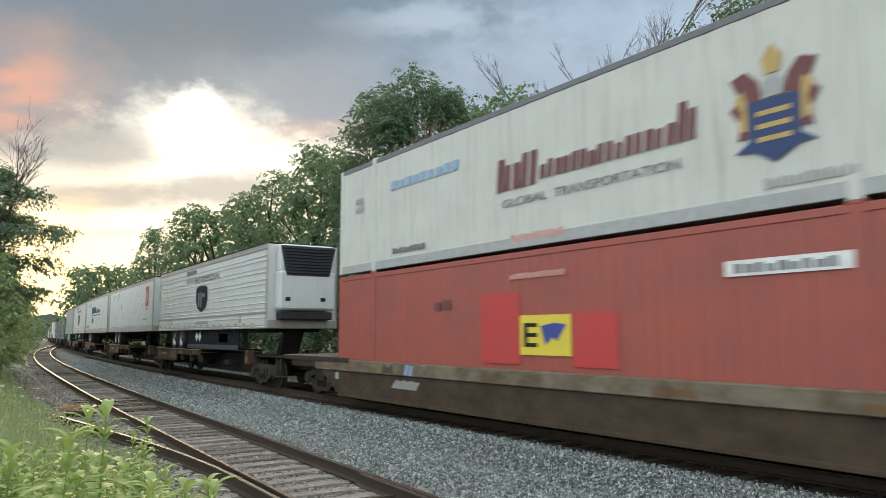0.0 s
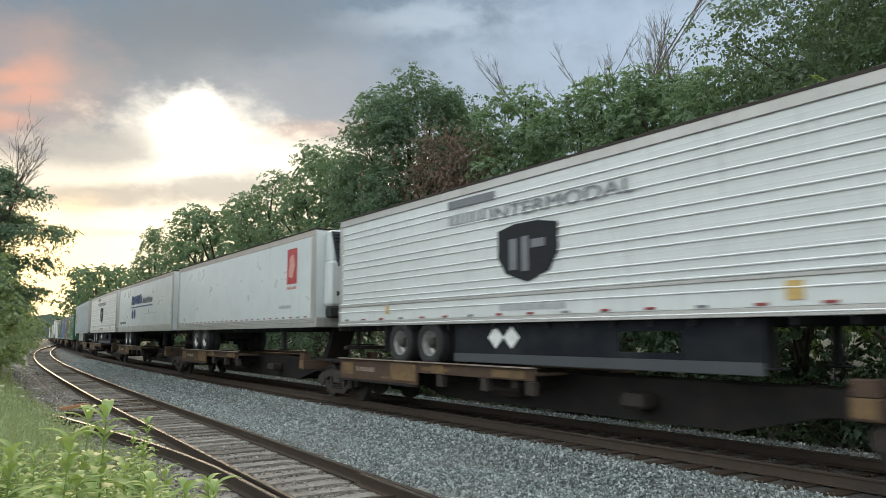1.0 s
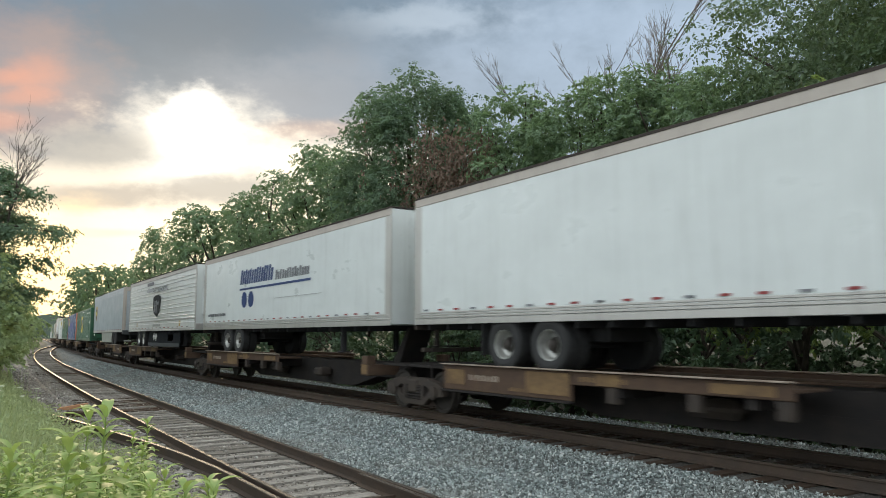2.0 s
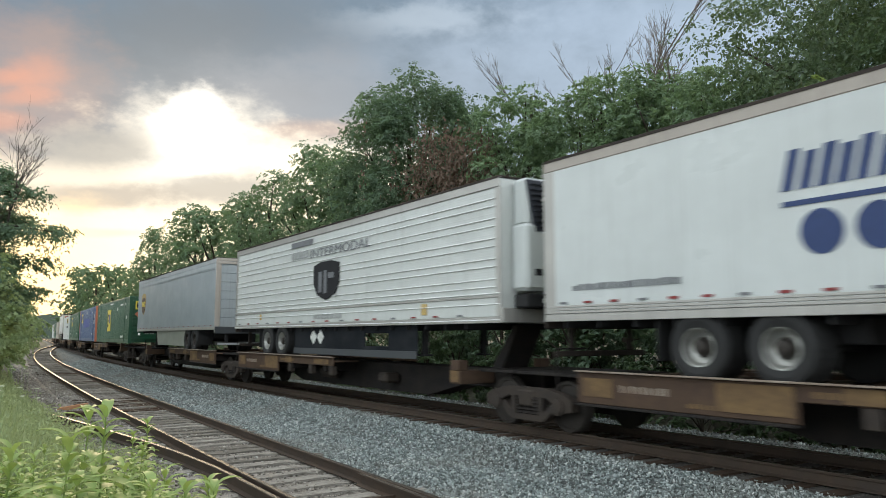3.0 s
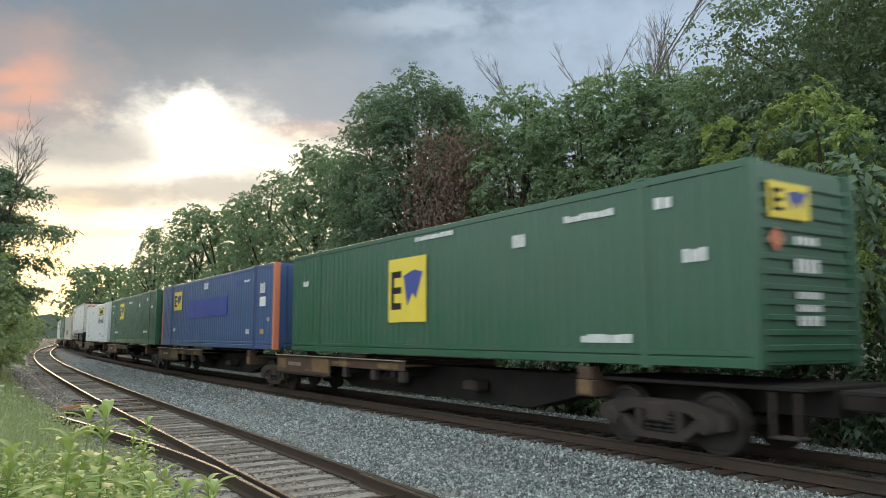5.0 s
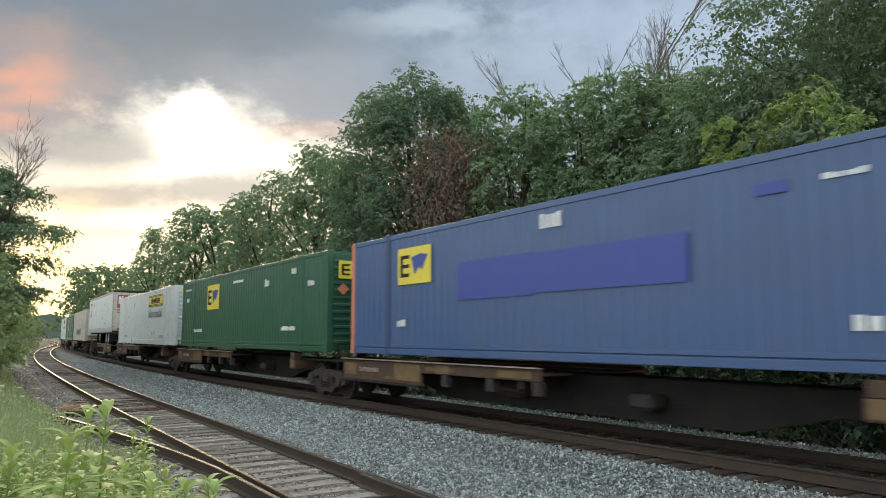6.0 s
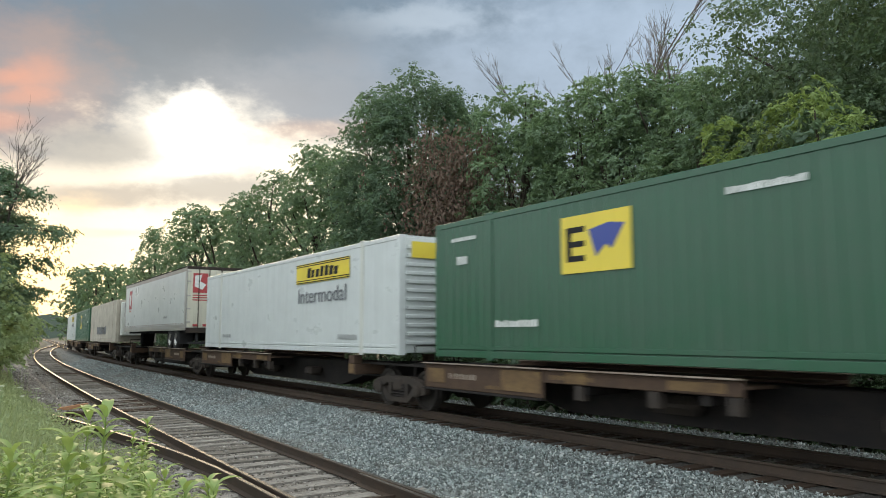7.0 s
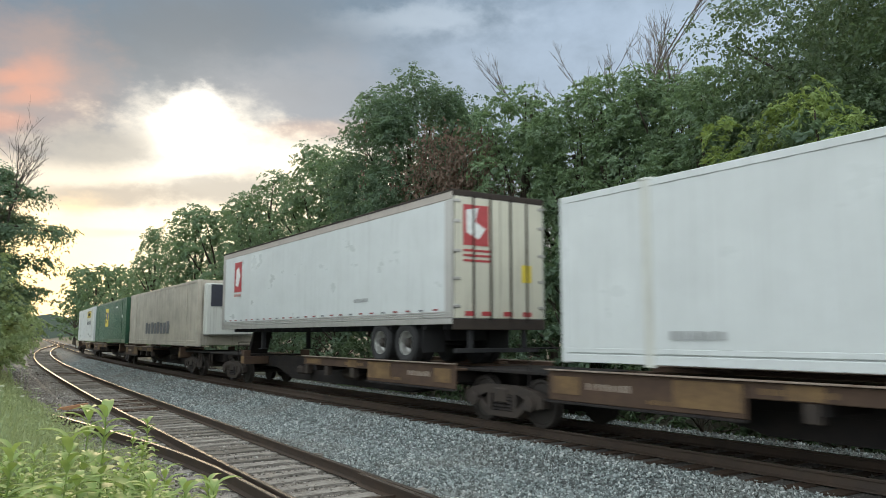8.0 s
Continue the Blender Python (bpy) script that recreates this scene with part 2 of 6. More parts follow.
GRIT = stone("dirty_stone", [(0.0, (0.10, 0.092, 0.085)), (0.6, (0.26, 0.245, 0.225)), (0.93, (0.48, 0.46, 0.43)), (1.0, (0.72, 0.70, 0.67))], island=True)
# oily stone, coloured darker still for the shade under the train
OILY_SHADE = stone("oily_shaded_bed_stone", [(0.0, (0.015, 0.013, 0.012)), (1.0, (0.07, 0.06, 0.05))], 17)
OILY_SHADE_STONE = stone("oily_shaded_stone", [(0.0, (0.02, 0.018, 0.016)), (0.8, (0.07, 0.06, 0.052)), (1.0, (0.15, 0.14, 0.13))], island=True)
EARTH = stone("earth_under_weeds", [(0.0, (0.035, 0.035, 0.02)), (1.0, (0.09, 0.085, 0.05))], 9)
RAIL_RUST = rusty("rail_web_rust", (0.054, 0.044, 0.038), (0.080, 0.056, 0.042), 0.6, 0.7)
RAIL_HEAD = plain("polished_rail_head", (0.075, 0.062, 0.052), 0.25, 0.0, 0.06)
TIE_OLD = timber("weathered_tie_wood", (0.40, 0.38, 0.345), (0.085, 0.072, 0.062))
TIE_GREY = timber("grey_tie_wood", (0.25, 0.235, 0.21), (0.055, 0.047, 0.040))
TIE_DARK = rusty("creosoted_tie_wood", (0.045, 0.035, 0.028), (0.075, 0.048, 0.034), 0.5, 0.9)
WOOD_END = rusty("broken_orange_wood", (0.52, 0.27, 0.15), (0.30, 0.16, 0.09), 0.4, 0.85)
BARK = rusty("bark", (0.10, 0.085, 0.065), (0.05, 0.042, 0.034), 0.5, 0.95)
BARE = rusty("grey_dead_bark", (0.20, 0.175, 0.15), (0.12, 0.10, 0.09), 0.4, 0.95)
LEAF_DEEP = leafy("leaf_deep_green", (0.077, 0.126, 0.088), (0.160, 0.242, 0.156), 0.55, 0.42)
LEAF_MID = leafy("leaf_mid_green", (0.098, 0.154, 0.100), (0.210, 0.305, 0.178), 0.55, 0.42)
LEAF_LIGHT = leafy("leaf_light_green", (0.12, 0.185, 0.060), (0.27, 0.36, 0.125), 0.55, 0.4)
# also on the low brush, where the darker green serves as shade
LEAF_WALNUT_AND_SHADE = leafy("leaf_walnut_and_shaded_brush", (0.056, 0.094, 0.058), (0.135, 0.200, 0.110), 0.5, 0.40)
LEAF_FRESH = leafy("leaf_milkweed", (0.12, 0.205, 0.058), (0.36, 0.46, 0.17), 0.5, 0.35)
LEAF_BRUSH = leafy("leaf_brush", (0.115, 0.165, 0.085), (0.30, 0.385, 0.20), 0.55, 0.42)
LEAF_BROWN = leafy("leaf_withered", (0.10, 0.070, 0.055), (0.24, 0.165, 0.125), 0.8, 0.2)
GRASS = leafy("tall_grass", (0.15, 0.205, 0.105), (0.36, 0.43, 0.24), 0.6, 0.35)
UMBEL = plain("white_umbel", (0.62, 0.66, 0.48), 0.8)

WHITE = paint("white_trailer_paint", (0.57, 0.60, 0.60), 0.30, 0.22)
WHITE_WARM = paint("warm_white_trailer_paint", (0.572, 0.592, 0.580), 0.32, 0.25)
WHITE_OLD = paint("old_white_paint", (0.56, 0.57, 0.53), 0.5, 0.55)
CREAM_OLD = paint("stained_cream_panel", (0.46, 0.42, 0.35), 0.4, 0.85, (0.13, 0.10, 0.075), patchy=0.3)
CREAM = paint("weathered_cream_panel", (0.58, 0.56, 0.46), 0.5, 0.5)
GREYBOX = paint("grey_trailer_skin", (0.27, 0.315, 0.35), 0.36, 0.22, metal=0.1, patchy=0.06)
RIB = plain("polished_rib", (0.86, 0.87, 0.87), 0.3)
SKIRT_G = paint("grey_green_skirt", (0.25, 0.265, 0.225), 0.5, 0.4)
SILVER = paint("aluminium_rail", (0.42, 0.405, 0.385), 0.38, 0.45, metal=0.4)
PALE_RAIL = paint("pale_blue_grey_rail", (0.36, 0.395, 0.42), 0.45, 0.4)
TAUPE = paint("weathered_beige_rail", (0.40, 0.355, 0.315), 0.5, 0.5)
RED_BOX = paint("red_container_paint", (0.34, 0.074, 0.053), 0.5, 0.30, patchy=0.25)
RED_NEW = paint("bright_red_panel", (0.48, 0.035, 0.035), 0.45, 0.15)
GREEN_BOX = paint("green_container_paint", (0.016, 0.085, 0.042), 0.34, 0.25, patchy=0.2)
BLUE_BOX = paint("blue_container_paint", (0.040, 0.085, 0.205), 0.34, 0.30, patchy=0.2)
# container blue with the lifting posts' shadow mixed into it
BLUE_DARK = paint("shaded_blue_post", (0.022, 0.045, 0.125), 0.5, 0.35)
BLUE_DEEP = paint("deep_blue_patch", (0.028, 0.052, 0.27), 0.45, 0.2)
YELLOW = paint("yellow_panel", (0.72, 0.56, 0.05), 0.45, 0.15)
ORANGE_C = paint("orange_corner_post", (0.55, 0.17, 0.09), 0.5, 0.3)
BLACK = plain("black_rubber", (0.018, 0.018, 0.019), 0.8)
DARK = paint("black_underframe", (0.024, 0.024, 0.026), 0.8, 0.35, (0.05, 0.04, 0.03), shine=0.15)
GRILLE = plain("dark_grille", (0.030, 0.034, 0.050), 0.6)
SKIRT_D = paint("dark_skirt", (0.010, 0.012, 0.016), 0.8, 0.15, (0.03, 0.027, 0.024), shine=0.08)
SKIRT_B = paint("grey_skirt_band", (0.055, 0.06, 0.066), 0.7, 0.3, (0.04, 0.035, 0.03), shine=0.25)
INK = plain("black_lettering", (0.020, 0.020, 0.023), 0.7, 0.0, 0.2)
INK_GREY = plain("grey_lettering", (0.16, 0.165, 0.18), 0.55)
INK_FAINT = plain("faint_lettering", (0.40, 0.41, 0.41), 0.55)
INK_BLUE = plain("blue_lettering", (0.014, 0.040, 0.145), 0.5)
INK_SKY = plain("light_blue_lettering", (0.28, 0.42, 0.62), 0.5)
INK_WINE = plain("maroon_lettering", (0.17, 0.052, 0.055), 0.6)
INK_RED = plain("red_marking", (0.44, 0.055, 0.06), 0.5)
TAPE = plain("dull_red_tape", (0.26, 0.035, 0.035), 0.6)
INK_PINK = plain("faded_red_marking", (0.62, 0.32, 0.28), 0.55)
INK_WHITE = plain("white_marking", (0.78, 0.79, 0.77), 0.5)
TAN = plain("gold_marking", (0.52, 0.36, 0.12), 0.5)
BROWN_M = plain("brown_marking", (0.09, 0.045, 0.025), 0.5)
CAR_RUST = rusty("brown_car_paint", (0.068, 0.046, 0.037), (0.112, 0.072, 0.049), 0.5, 0.7)
CAR_TAN = rusty("worn_yellow_stencil", (0.26, 0.168, 0.08), (0.11, 0.072, 0.047), 0.75, 0.7)
# pale tone: sky reflection painted on deck edges, and white stencils
SHEEN_AND_STENCIL = rusty("sky_sheen_and_stencil", (0.36, 0.31, 0.26), (0.17, 0.11, 0.08), 0.4, 0.55)
CAR_DARK = rusty("sooty_car_steel", (0.019, 0.018, 0.019), (0.036, 0.030, 0.027), 0.5, 0.75)
WELL_SIDE = rusty("grimy_well_car_side", (0.098, 0.070, 0.048), (0.046, 0.034, 0.026), 0.5, 0.8)
WELL_TOP = rusty("dusty_top_chord", (0.25, 0.215, 0.165), (0.10, 0.066, 0.042), 0.5, 0.8)
TRUCK = rusty("sooty_cast_steel", (0.042, 0.037, 0.035), (0.066, 0.052, 0.043), 0.5, 0.8)
WHEEL = plain("steel_wheel", (0.045, 0.038, 0.034), 0.6, 0.5)
RIM = plain("polished_wheel_rim", (0.42, 0.42, 0.40), 0.34, 0.7)
HILL = plain("distant_hill", (0.10, 0.13, 0.10), 1.0)

# ---- mesh helpers ----


def part(name, bm, mat, parent=None, label=""):
    """Links a bmesh as one mesh object, under its thing if one is given."""
    me = bpy.data.meshes.new(name)
    bm.to_mesh(me)
    bm.free()
    me.materials.append(mat)
    ob = new(name, me)
    ob.parent = parent
    return tagged(ob, label)


def raw(name, verts, faces, mat, parent=None):
    me = bpy.data.meshes.new(name)
    me.from_pydata(verts, [], faces)
    me.materials.append(mat)
    ob = new(name, me)
    ob.parent = parent
    return ob


def thing(name, label, category, group="", kind=""):
    return tagged(new(name), label, category, group, kind)


def box(bm, x0, x1, y0, y1, z0, z1):
    v = [bm.verts.new((x, y, z)) for z in (z0, z1) for x, y in ((x0, y0), (x1, y0), (x1, y1), (x0, y1))]
    for f in ((3, 2, 1, 0), (4, 5, 6, 7), (0, 1, 5, 4), (1, 2, 6, 5), (2, 3, 7, 6), (3, 0, 4, 7)):
        bm.faces.new([v[i] for i in f])
    return v


def boxes(*dims, bevel=0.0):
    bm = bmesh.new()
    for d in dims:
        box(bm, *d)
    if bevel:
        bmesh.ops.bevel(bm, geom=bm.edges[:], offset=bevel, segments=1, affect="EDGES", clamp_overlap=True)
    return bm


def prism(outline, y0, y1):
    """A plate between y0 and y1 with an outline of (x, z), counter-clockwise seen from -y."""
    bm = bmesh.new()
    a = [bm.verts.new((x, y0, z)) for x, z in outline]
    b = [bm.verts.new((x, y1, z)) for x, z in outline]
    bm.faces.new(a)
    bm.faces.new(b[::-1])
    n = len(outline)
    for i in range(n):
        bm.faces.new((a[i], b[i], b[(i + 1) % n], a[(i + 1) % n]))
    bmesh.ops.recalc_face_normals(bm, faces=bm.faces[:])
    return bm


def end_prism(outline, x0, x1):
    """A plate between x0 and x1 with an outline of (y, z)."""
    bm = bmesh.new()
    a = [bm.verts.new((x0, y, z)) for y, z in outline]
    b = [bm.verts.new((x1, y, z)) for y, z in outline]
    bm.faces.new(a)
    bm.faces.new(b[::-1])
    for i in range(len(outline)):
        j = (i + 1) % len(outline)
        bm.faces.new((a[i], b[i], b[j], a[j]))
    bmesh.ops.recalc_face_normals(bm, faces=bm.faces[:])
    return bm


def lathe_y(bm, x, z, profile, n=20, capped=True):
    """A turned shape about an axis along y: profile of (radius, y)."""
    rings = [[bm.verts.new((x + r * math.cos(2 * math.pi * i / n), y, z + r * math.sin(2 * math.pi * i / n))) for i in range(n)]
             for r, y in profile]
    for a, b in zip(rings, rings[1:]):
        for i in range(n):
            bm.faces.new((a[i], a[(i + 1) % n], b[(i + 1) % n], b[i]))
    if capped:
        bm.faces.new(rings[0][::-1])
        bm.faces.new(rings[-1])
    return bm


def tube(bm, pts, radii, n=6):
    pts = [Vector(p) for p in pts]
    rings = []
    for i, p in enumerate(pts):
        d = (pts[min(i + 1, len(pts) - 1)] - pts[max(i - 1, 0)]).normalized()
        side = d.cross(Vector((0.3, 0.2, 1)) if abs(d.z) < 0.9 else Vector((1, 0, 0))).normalized()
        up = side.cross(d)
        rings.append([bm.verts.new(p + radii[i] * (math.cos(k * 2 * math.pi / n) * side + math.sin(k * 2 * math.pi / n) * up)) for k in range(n)])
    for a, b in zip(rings, rings[1:]):
        for k in range(n):
            bm.faces.new((a[k], b[k], b[(k + 1) % n], a[(k + 1) % n]))
    bm.faces.new(rings[0])
    bm.faces.new(rings[-1][::-1])
    return bm


def leaves(name, centre, along, size, mat, parent, rng, wide=0.32, fold=0.12, facing=None):
    """Many leaves as folded kites in one mesh: centre, along, facing are N x 3, size is N."""
    n = len(centre)
    along = along / np.maximum(np.linalg.norm(along, axis=1, keepdims=True), 1e-6)
    rnd = rng.normal(size=(n, 3)) if facing is None else facing
    side = np.cross(along, rnd)
    side /= np.maximum(np.linalg.norm(side, axis=1, keepdims=True), 1e-6)
    up = np.cross(side, along)
    s = size[:, None]
    v = np.empty((n, 4, 3))
    v[:, 0], v[:, 2] = centre - along * s / 2, centre + along * s / 2
    v[:, 1] = centre + side * s * wide + up * s * fold - along * s * 0.08
    v[:, 3] = centre - side * s * wide + up * s * fold - along * s * 0.08
    k = np.arange(n)[:, None] * 4
    f = np.concatenate([k + [0, 1, 2], k + [0, 2, 3]])
    return mesh_np(name, v.reshape(-1, 3), f, mat, parent)


def mesh_np(name, v, f, mat, parent=None):
    me = bpy.data.meshes.new(name)
    m = f.shape[1]
    me.vertices.add(len(v))
    me.vertices.foreach_set("co", v.astype(np.float32).ravel())
    me.loops.add(f.size)
    me.loops.foreach_set("vertex_index", f.astype(np.int32).ravel())
    me.polygons.add(len(f))
    me.polygons.foreach_set("loop_start", np.arange(0, f.size, m, dtype=np.int32))
    me.update(calc_edges=True)
    me.materials.append(mat)
    ob = new(name, me)
    ob.parent = parent
    return ob

# ---- ground, ballast and tracks ----


def ground_z(u, off):
    """Height of the bare ground."""
    side = np.interp(off, [-400, -120, -40, -16, -11, -9.3, -8.0, -6.9], [9.0, 6.0, 2.2, 0.45, 0.0, -0.22, -0.42, -0.47])
    far = np.interp(off, [-2.6, -1.9, 1.9, 3.0, 4.2, 7, 10, 18, 45, 120, 400], [-0.47, -0.21, -0.21, -0.25, -0.8, -0.6, 0.1, 0.9, 3, 8, 16])
    bed = siding_z(u) - 0.216
    c = siding_off(u)
    near = np.where(off < -6.9, side, np.where(off < -2.6, -0.47, far))
    return np.where(np.abs(off - c) < 1.55, np.maximum(near, bed), near)


def sheet(name, us, off_of, lift, mat, label, category):
    """A strip of ground over us, at the cross offsets that off_of gives for each u."""
    v = []
    for u in us:
        o = np.asarray(off_of(u), float)
        x, y, _ = on_line(np.full(len(o), u), o)
        z = ground_z(np.full(len(o), u), o) + lift
        v += list(zip(x, y, z))
    n = len(o)
    f = [(i * n + j, i * n + j + 1, (i + 1) * n + j + 1, (i + 1) * n + j) for i in range(len(us) - 1) for j in range(n - 1)]
    ob = raw(name, v, f, mat)
    for p in ob.data.polygons:
        p.use_smooth = True
    return tagged(ob, label, category, kind="structure")


US = np.concatenate([np.arange(-380, -40, 20), np.arange(-40, 120, 1.0), np.arange(120, 400, 8), np.arange(400, 1480, 60)])
OFFS = np.concatenate([[-380, -250, -150, -80, -50, -30, -22], np.arange(-18, -7, 0.5), np.arange(-7, 5, 0.25), [6, 7, 8.5, 10, 13, 18, 25, 35, 45, 70, 120, 200, 380]])
sheet("ground", US, lambda u: OFFS, -0.02, EARTH, "dark earth under weeds and trackside brush", "ground")
BED_US = np.concatenate([np.arange(-30, 90, 0.5), np.arange(90, 420, 4)])
sheet("ballast_bed", BED_US, lambda u: np.linspace(min(siding_off(u) + 0.82, -1.9), 3.2, 34), 0.0, BALLAST, "grey crushed stone ballast under the main line", "ballast")
# dark strip that paints the train's shade onto the oily bed
sheet("oily_bed", BED_US, lambda u: np.linspace(-1.32, 1.45, 8), 0.012, OILY_SHADE, "dark oily stone bed between the main rails, train shade in its colour", "ballast")
sheet("siding_bed", BED_US[:265], lambda u: np.linspace(siding_off(u) - 2.3, siding_off(u) + 0.95, 22), 0.012, DIRT, "dirty cinders and fine gravel under the siding", "ballast")


def scatter(name, u0, u1, o0_of, o1_of, number, smin, smax, mat, label, seed, power=1.0, lift=0.0):
    """Loose stones as cut lumps, denser toward u0."""
    rng = np.random.default_rng(seed)
    u = u0 + (u1 - u0) * rng.random(number) ** power
    o = o0_of(u) + (o1_of(u) - o0_of(u)) * rng.random(number)
    x, y, _ = on_line(u, o)
    z = ground_z(u, o) + lift
    s = smin + (smax - smin) * rng.random(number) ** 2
    base = np.array([(1, 0, 0), (-1, 0, 0), (0, 1, 0), (0, -1, 0), (0, 0, 1), (0, 0, -1)], float)
    v = base[None] * (0.6 + 0.5 * rng.random((number, 6, 1))) + rng.normal(0, 0.28, (number, 6, 3))
    q = rng.normal(size=(number, 3, 3))
    q, _ = np.linalg.qr(q)
    v = np.einsum("nij,nkj->nki", q, v * np.array([1.0, 0.8, 0.62])) * (s / 2)[:, None, None]
    v += np.stack([x, y, z + s * 0.15], 1)[:, None]
    tri = np.array([(0, 2, 4), (2, 1, 4), (1, 3, 4), (3, 0, 4), (2, 0, 5), (1, 2, 5), (3, 1, 5), (0, 3, 5)])
    f = (np.arange(number)[:, None, None] * 6 + tri[None]).reshape(-1, 3)
    return tagged(mesh_np(name, v.reshape(-1, 3), f, mat), label, "stones", kind="stuff")


scatter("ballast_stones", 3, 24, lambda u: siding_off(u) + 0.95, lambda u: -1.2 + 0 * u, 62000, 0.036, 0.088, STONES,
        "loose crushed grey ballast stones beside the main track", 1, 1.25)
scatter("ballast_stones", 24, 70, lambda u: siding_off(u) + 1.0, lambda u: -1.2 + 0 * u, 17000, 0.05, 0.115, STONES,
        "loose crushed grey ballast stones beside the main track", 2, 1.3)
scatter("ballast_stones", -4, 60, lambda u: 1.5 + 0 * u, lambda u: 3.05 + 0 * u, 8000, 0.05, 0.10, STONES,
        "loose crushed ballast stones beyond the main track", 3, 1.2)
scatter("cribbing_stones", -4, 40, lambda u: -1.25 + 0 * u, lambda u: 1.4 + 0 * u, 7000, 0.04, 0.085, OILY_SHADE_STONE,
        "dark oily stones between the main rails, train shade in their colour", 6, 1.2)
scatter("gravel", 6, 34, lambda u: siding_off(u) - 2.1, lambda u: siding_off(u) + 0.9, 20000, 0.02, 0.078, CRIB_SHADE,
        "fine dirty gravel between the siding's weathered ties, crib shade in its colour", 4, 1.4, 0.012)
scatter("gravel", 12, 60, lambda u: siding_off(u) - 2.6, lambda u: siding_off(u) - 0.8, 8000, 0.03, 0.11, GRIT,
        "dirty gravel on the bank beside the siding", 8, 1.3, 0.012)

RAIL_PROFILE = [(-0.07, -0.17), (0.07, -0.17), (0.07, -0.158), (0.012, -0.135), (0.010, -0.045), (0.033, -0.035), (0.035, -0.006), (-0.035, -0.006), (-0.033, -0.035), (-0.010, -0.045), (-0.012, -0.135), (-0.07, -0.158)]


def rail(parent, us, off_of, z_of, label):
    us = np.asarray(us, float)
    x, y, h = on_line(us, off_of(us))
    z = z_of(us)
    hx, hy = np.gradient(x), np.gradient(y)
    n = np.hypot(hx, hy)
    rx, ry = hy / n, -hx / n

    def sweep(prof):
        v = [(x[i] + rx[i] * a, y[i] + ry[i] * a, z[i] + b) for i in range(len(us)) for a, b in prof]
        m = len(prof)
        f = [(i * m + j, (i + 1) * m + j, (i + 1) * m + (j + 1) % m, i * m + (j + 1) % m) for i in range(len(us) - 1) for j in range(m)]
        f += [tuple(range(m)), tuple(range((len(us) - 1) * m, len(us) * m))[::-1]]
        return v, f
    body = tagged(raw("rail", *sweep(RAIL_PROFILE), RAIL_RUST, parent), label)
    raw("running_surface", *sweep([(-0.035, -0.006), (0.035, -0.006), (0.030, 0.0), (-0.030, 0.0)]), RAIL_HEAD, body)
    return body


def tie_mesh(name, rough, seed):
    rng = random.Random(seed)
    bm = bmesh.new()
    n = 6
    for i in range(n + 1):
        x = -1.3 + 2.6 * i / n
        w, d = 0.115 + rng.uniform(-rough, rough), rng.uniform(-rough, rough) * 0.6
        for y, z in ((-w, -0.18), (w, -0.18), (w, d), (0.03 * rng.uniform(-1, 1), d - rough * 0.4), (-w, d + rng.uniform(-rough, rough) * 0.4)):
            bm.verts.new((x, y, z))
    bm.verts.ensure_lookup_table()
    for i in range(n):
        for j in range(5):
            a, b = i * 5 + j, i * 5 + (j + 1) % 5
            bm.faces.new([bm.verts[k] for k in (a, b, b + 5, a + 5)])
    bm.faces.new([bm.verts[k] for k in range(4, -1, -1)])
    bm.faces.new([bm.verts[k] for k in range(n * 5, n * 5 + 5)])
    bmesh.ops.recalc_face_normals(bm, faces=bm.faces[:])
    me = bpy.data.meshes.new(name)
    bm.to_mesh(me)
    bm.free()
    return me


def ties(parent, u0, u1, off_of, z_of, mats, seed, rough, slew):
    rng = random.Random(seed)
    kinds = []
    for k in range(6):
        me = tie_mesh("tie", rough, seed + k)
        me.materials.append(mats[k % len(mats)])
        kinds.append(me)
    u = u0
    while u < u1:
        x, y, h = on_line(u, off_of(u) + rng.uniform(-slew, slew))
        t = new("tie", rng.choice(kinds))
        t.parent = parent
        t.matrix_basis = pose(float(x), float(y), float(z_of(u)) - 0.172 - rng.uniform(0, 0.012), 0, 0, -math.degrees(h) + rng.uniform(-1, 1) * slew * 40)
        u += 0.54 + rng.uniform(-0.03, 0.03)


main_track = thing("track_main", "main railway track of rusty rails on dark ties", "railway track", kind="structure")
siding = thing("track_siding", "old siding track with worn shiny rails on weathered ties", "railway track", kind="structure")
LONG = np.concatenate([np.arange(-40, 100, 1.0), np.arange(100, 700, 6.0)])
for g in (-0.7525, 0.7525):
    rail(main_track, LONG, lambda u: g + 0 * u, lambda u: 0 * u, "rusty brown steel rail")
    rail(siding, np.arange(-30, 172, 1.0), lambda u: siding_off(u) + g, siding_z, "worn steel rail with a shiny head")


def stray_off(u):
    return np.interp(u, [2, 9, 11, 12, 13, 14, 15.2, 16.5, 18.5, 19.5, 24], [-6.95, -6.84, -6.80, -6.82, -6.87, -6.95, -7.07, -7.24, -7.50, -7.64, -8.3])


rail(siding, np.arange(0, 21.6, 0.6), lambda u: stray_off(u), lambda u: -0.22 + 0 * u, "worn stock rail of an old turnout, ending in the weeds")
rail(siding, np.arange(1.0, 10.2, 0.5), lambda u: siding_off(u) + 0.7525 - np.interp(u, [1, 6, 10.2], [0.30, 0.12, 0.055]), lambda u: -0.232 + 0 * u, "tapered switch point beside the running rail")
# rods, clips and joint bars of the turnout
for u in (8.3, 8.9):
    x, y, h = on_line(u, siding_off(u))
    rod = part("switch_rod", boxes((-0.95, 0.78, -0.025, 0.025, -0.04, 0.0), bevel=0.005), RAIL_RUST, siding)
    rod.matrix_basis = pose(float(x), float(y), -0.34, 0, 0, -math.degrees(h))
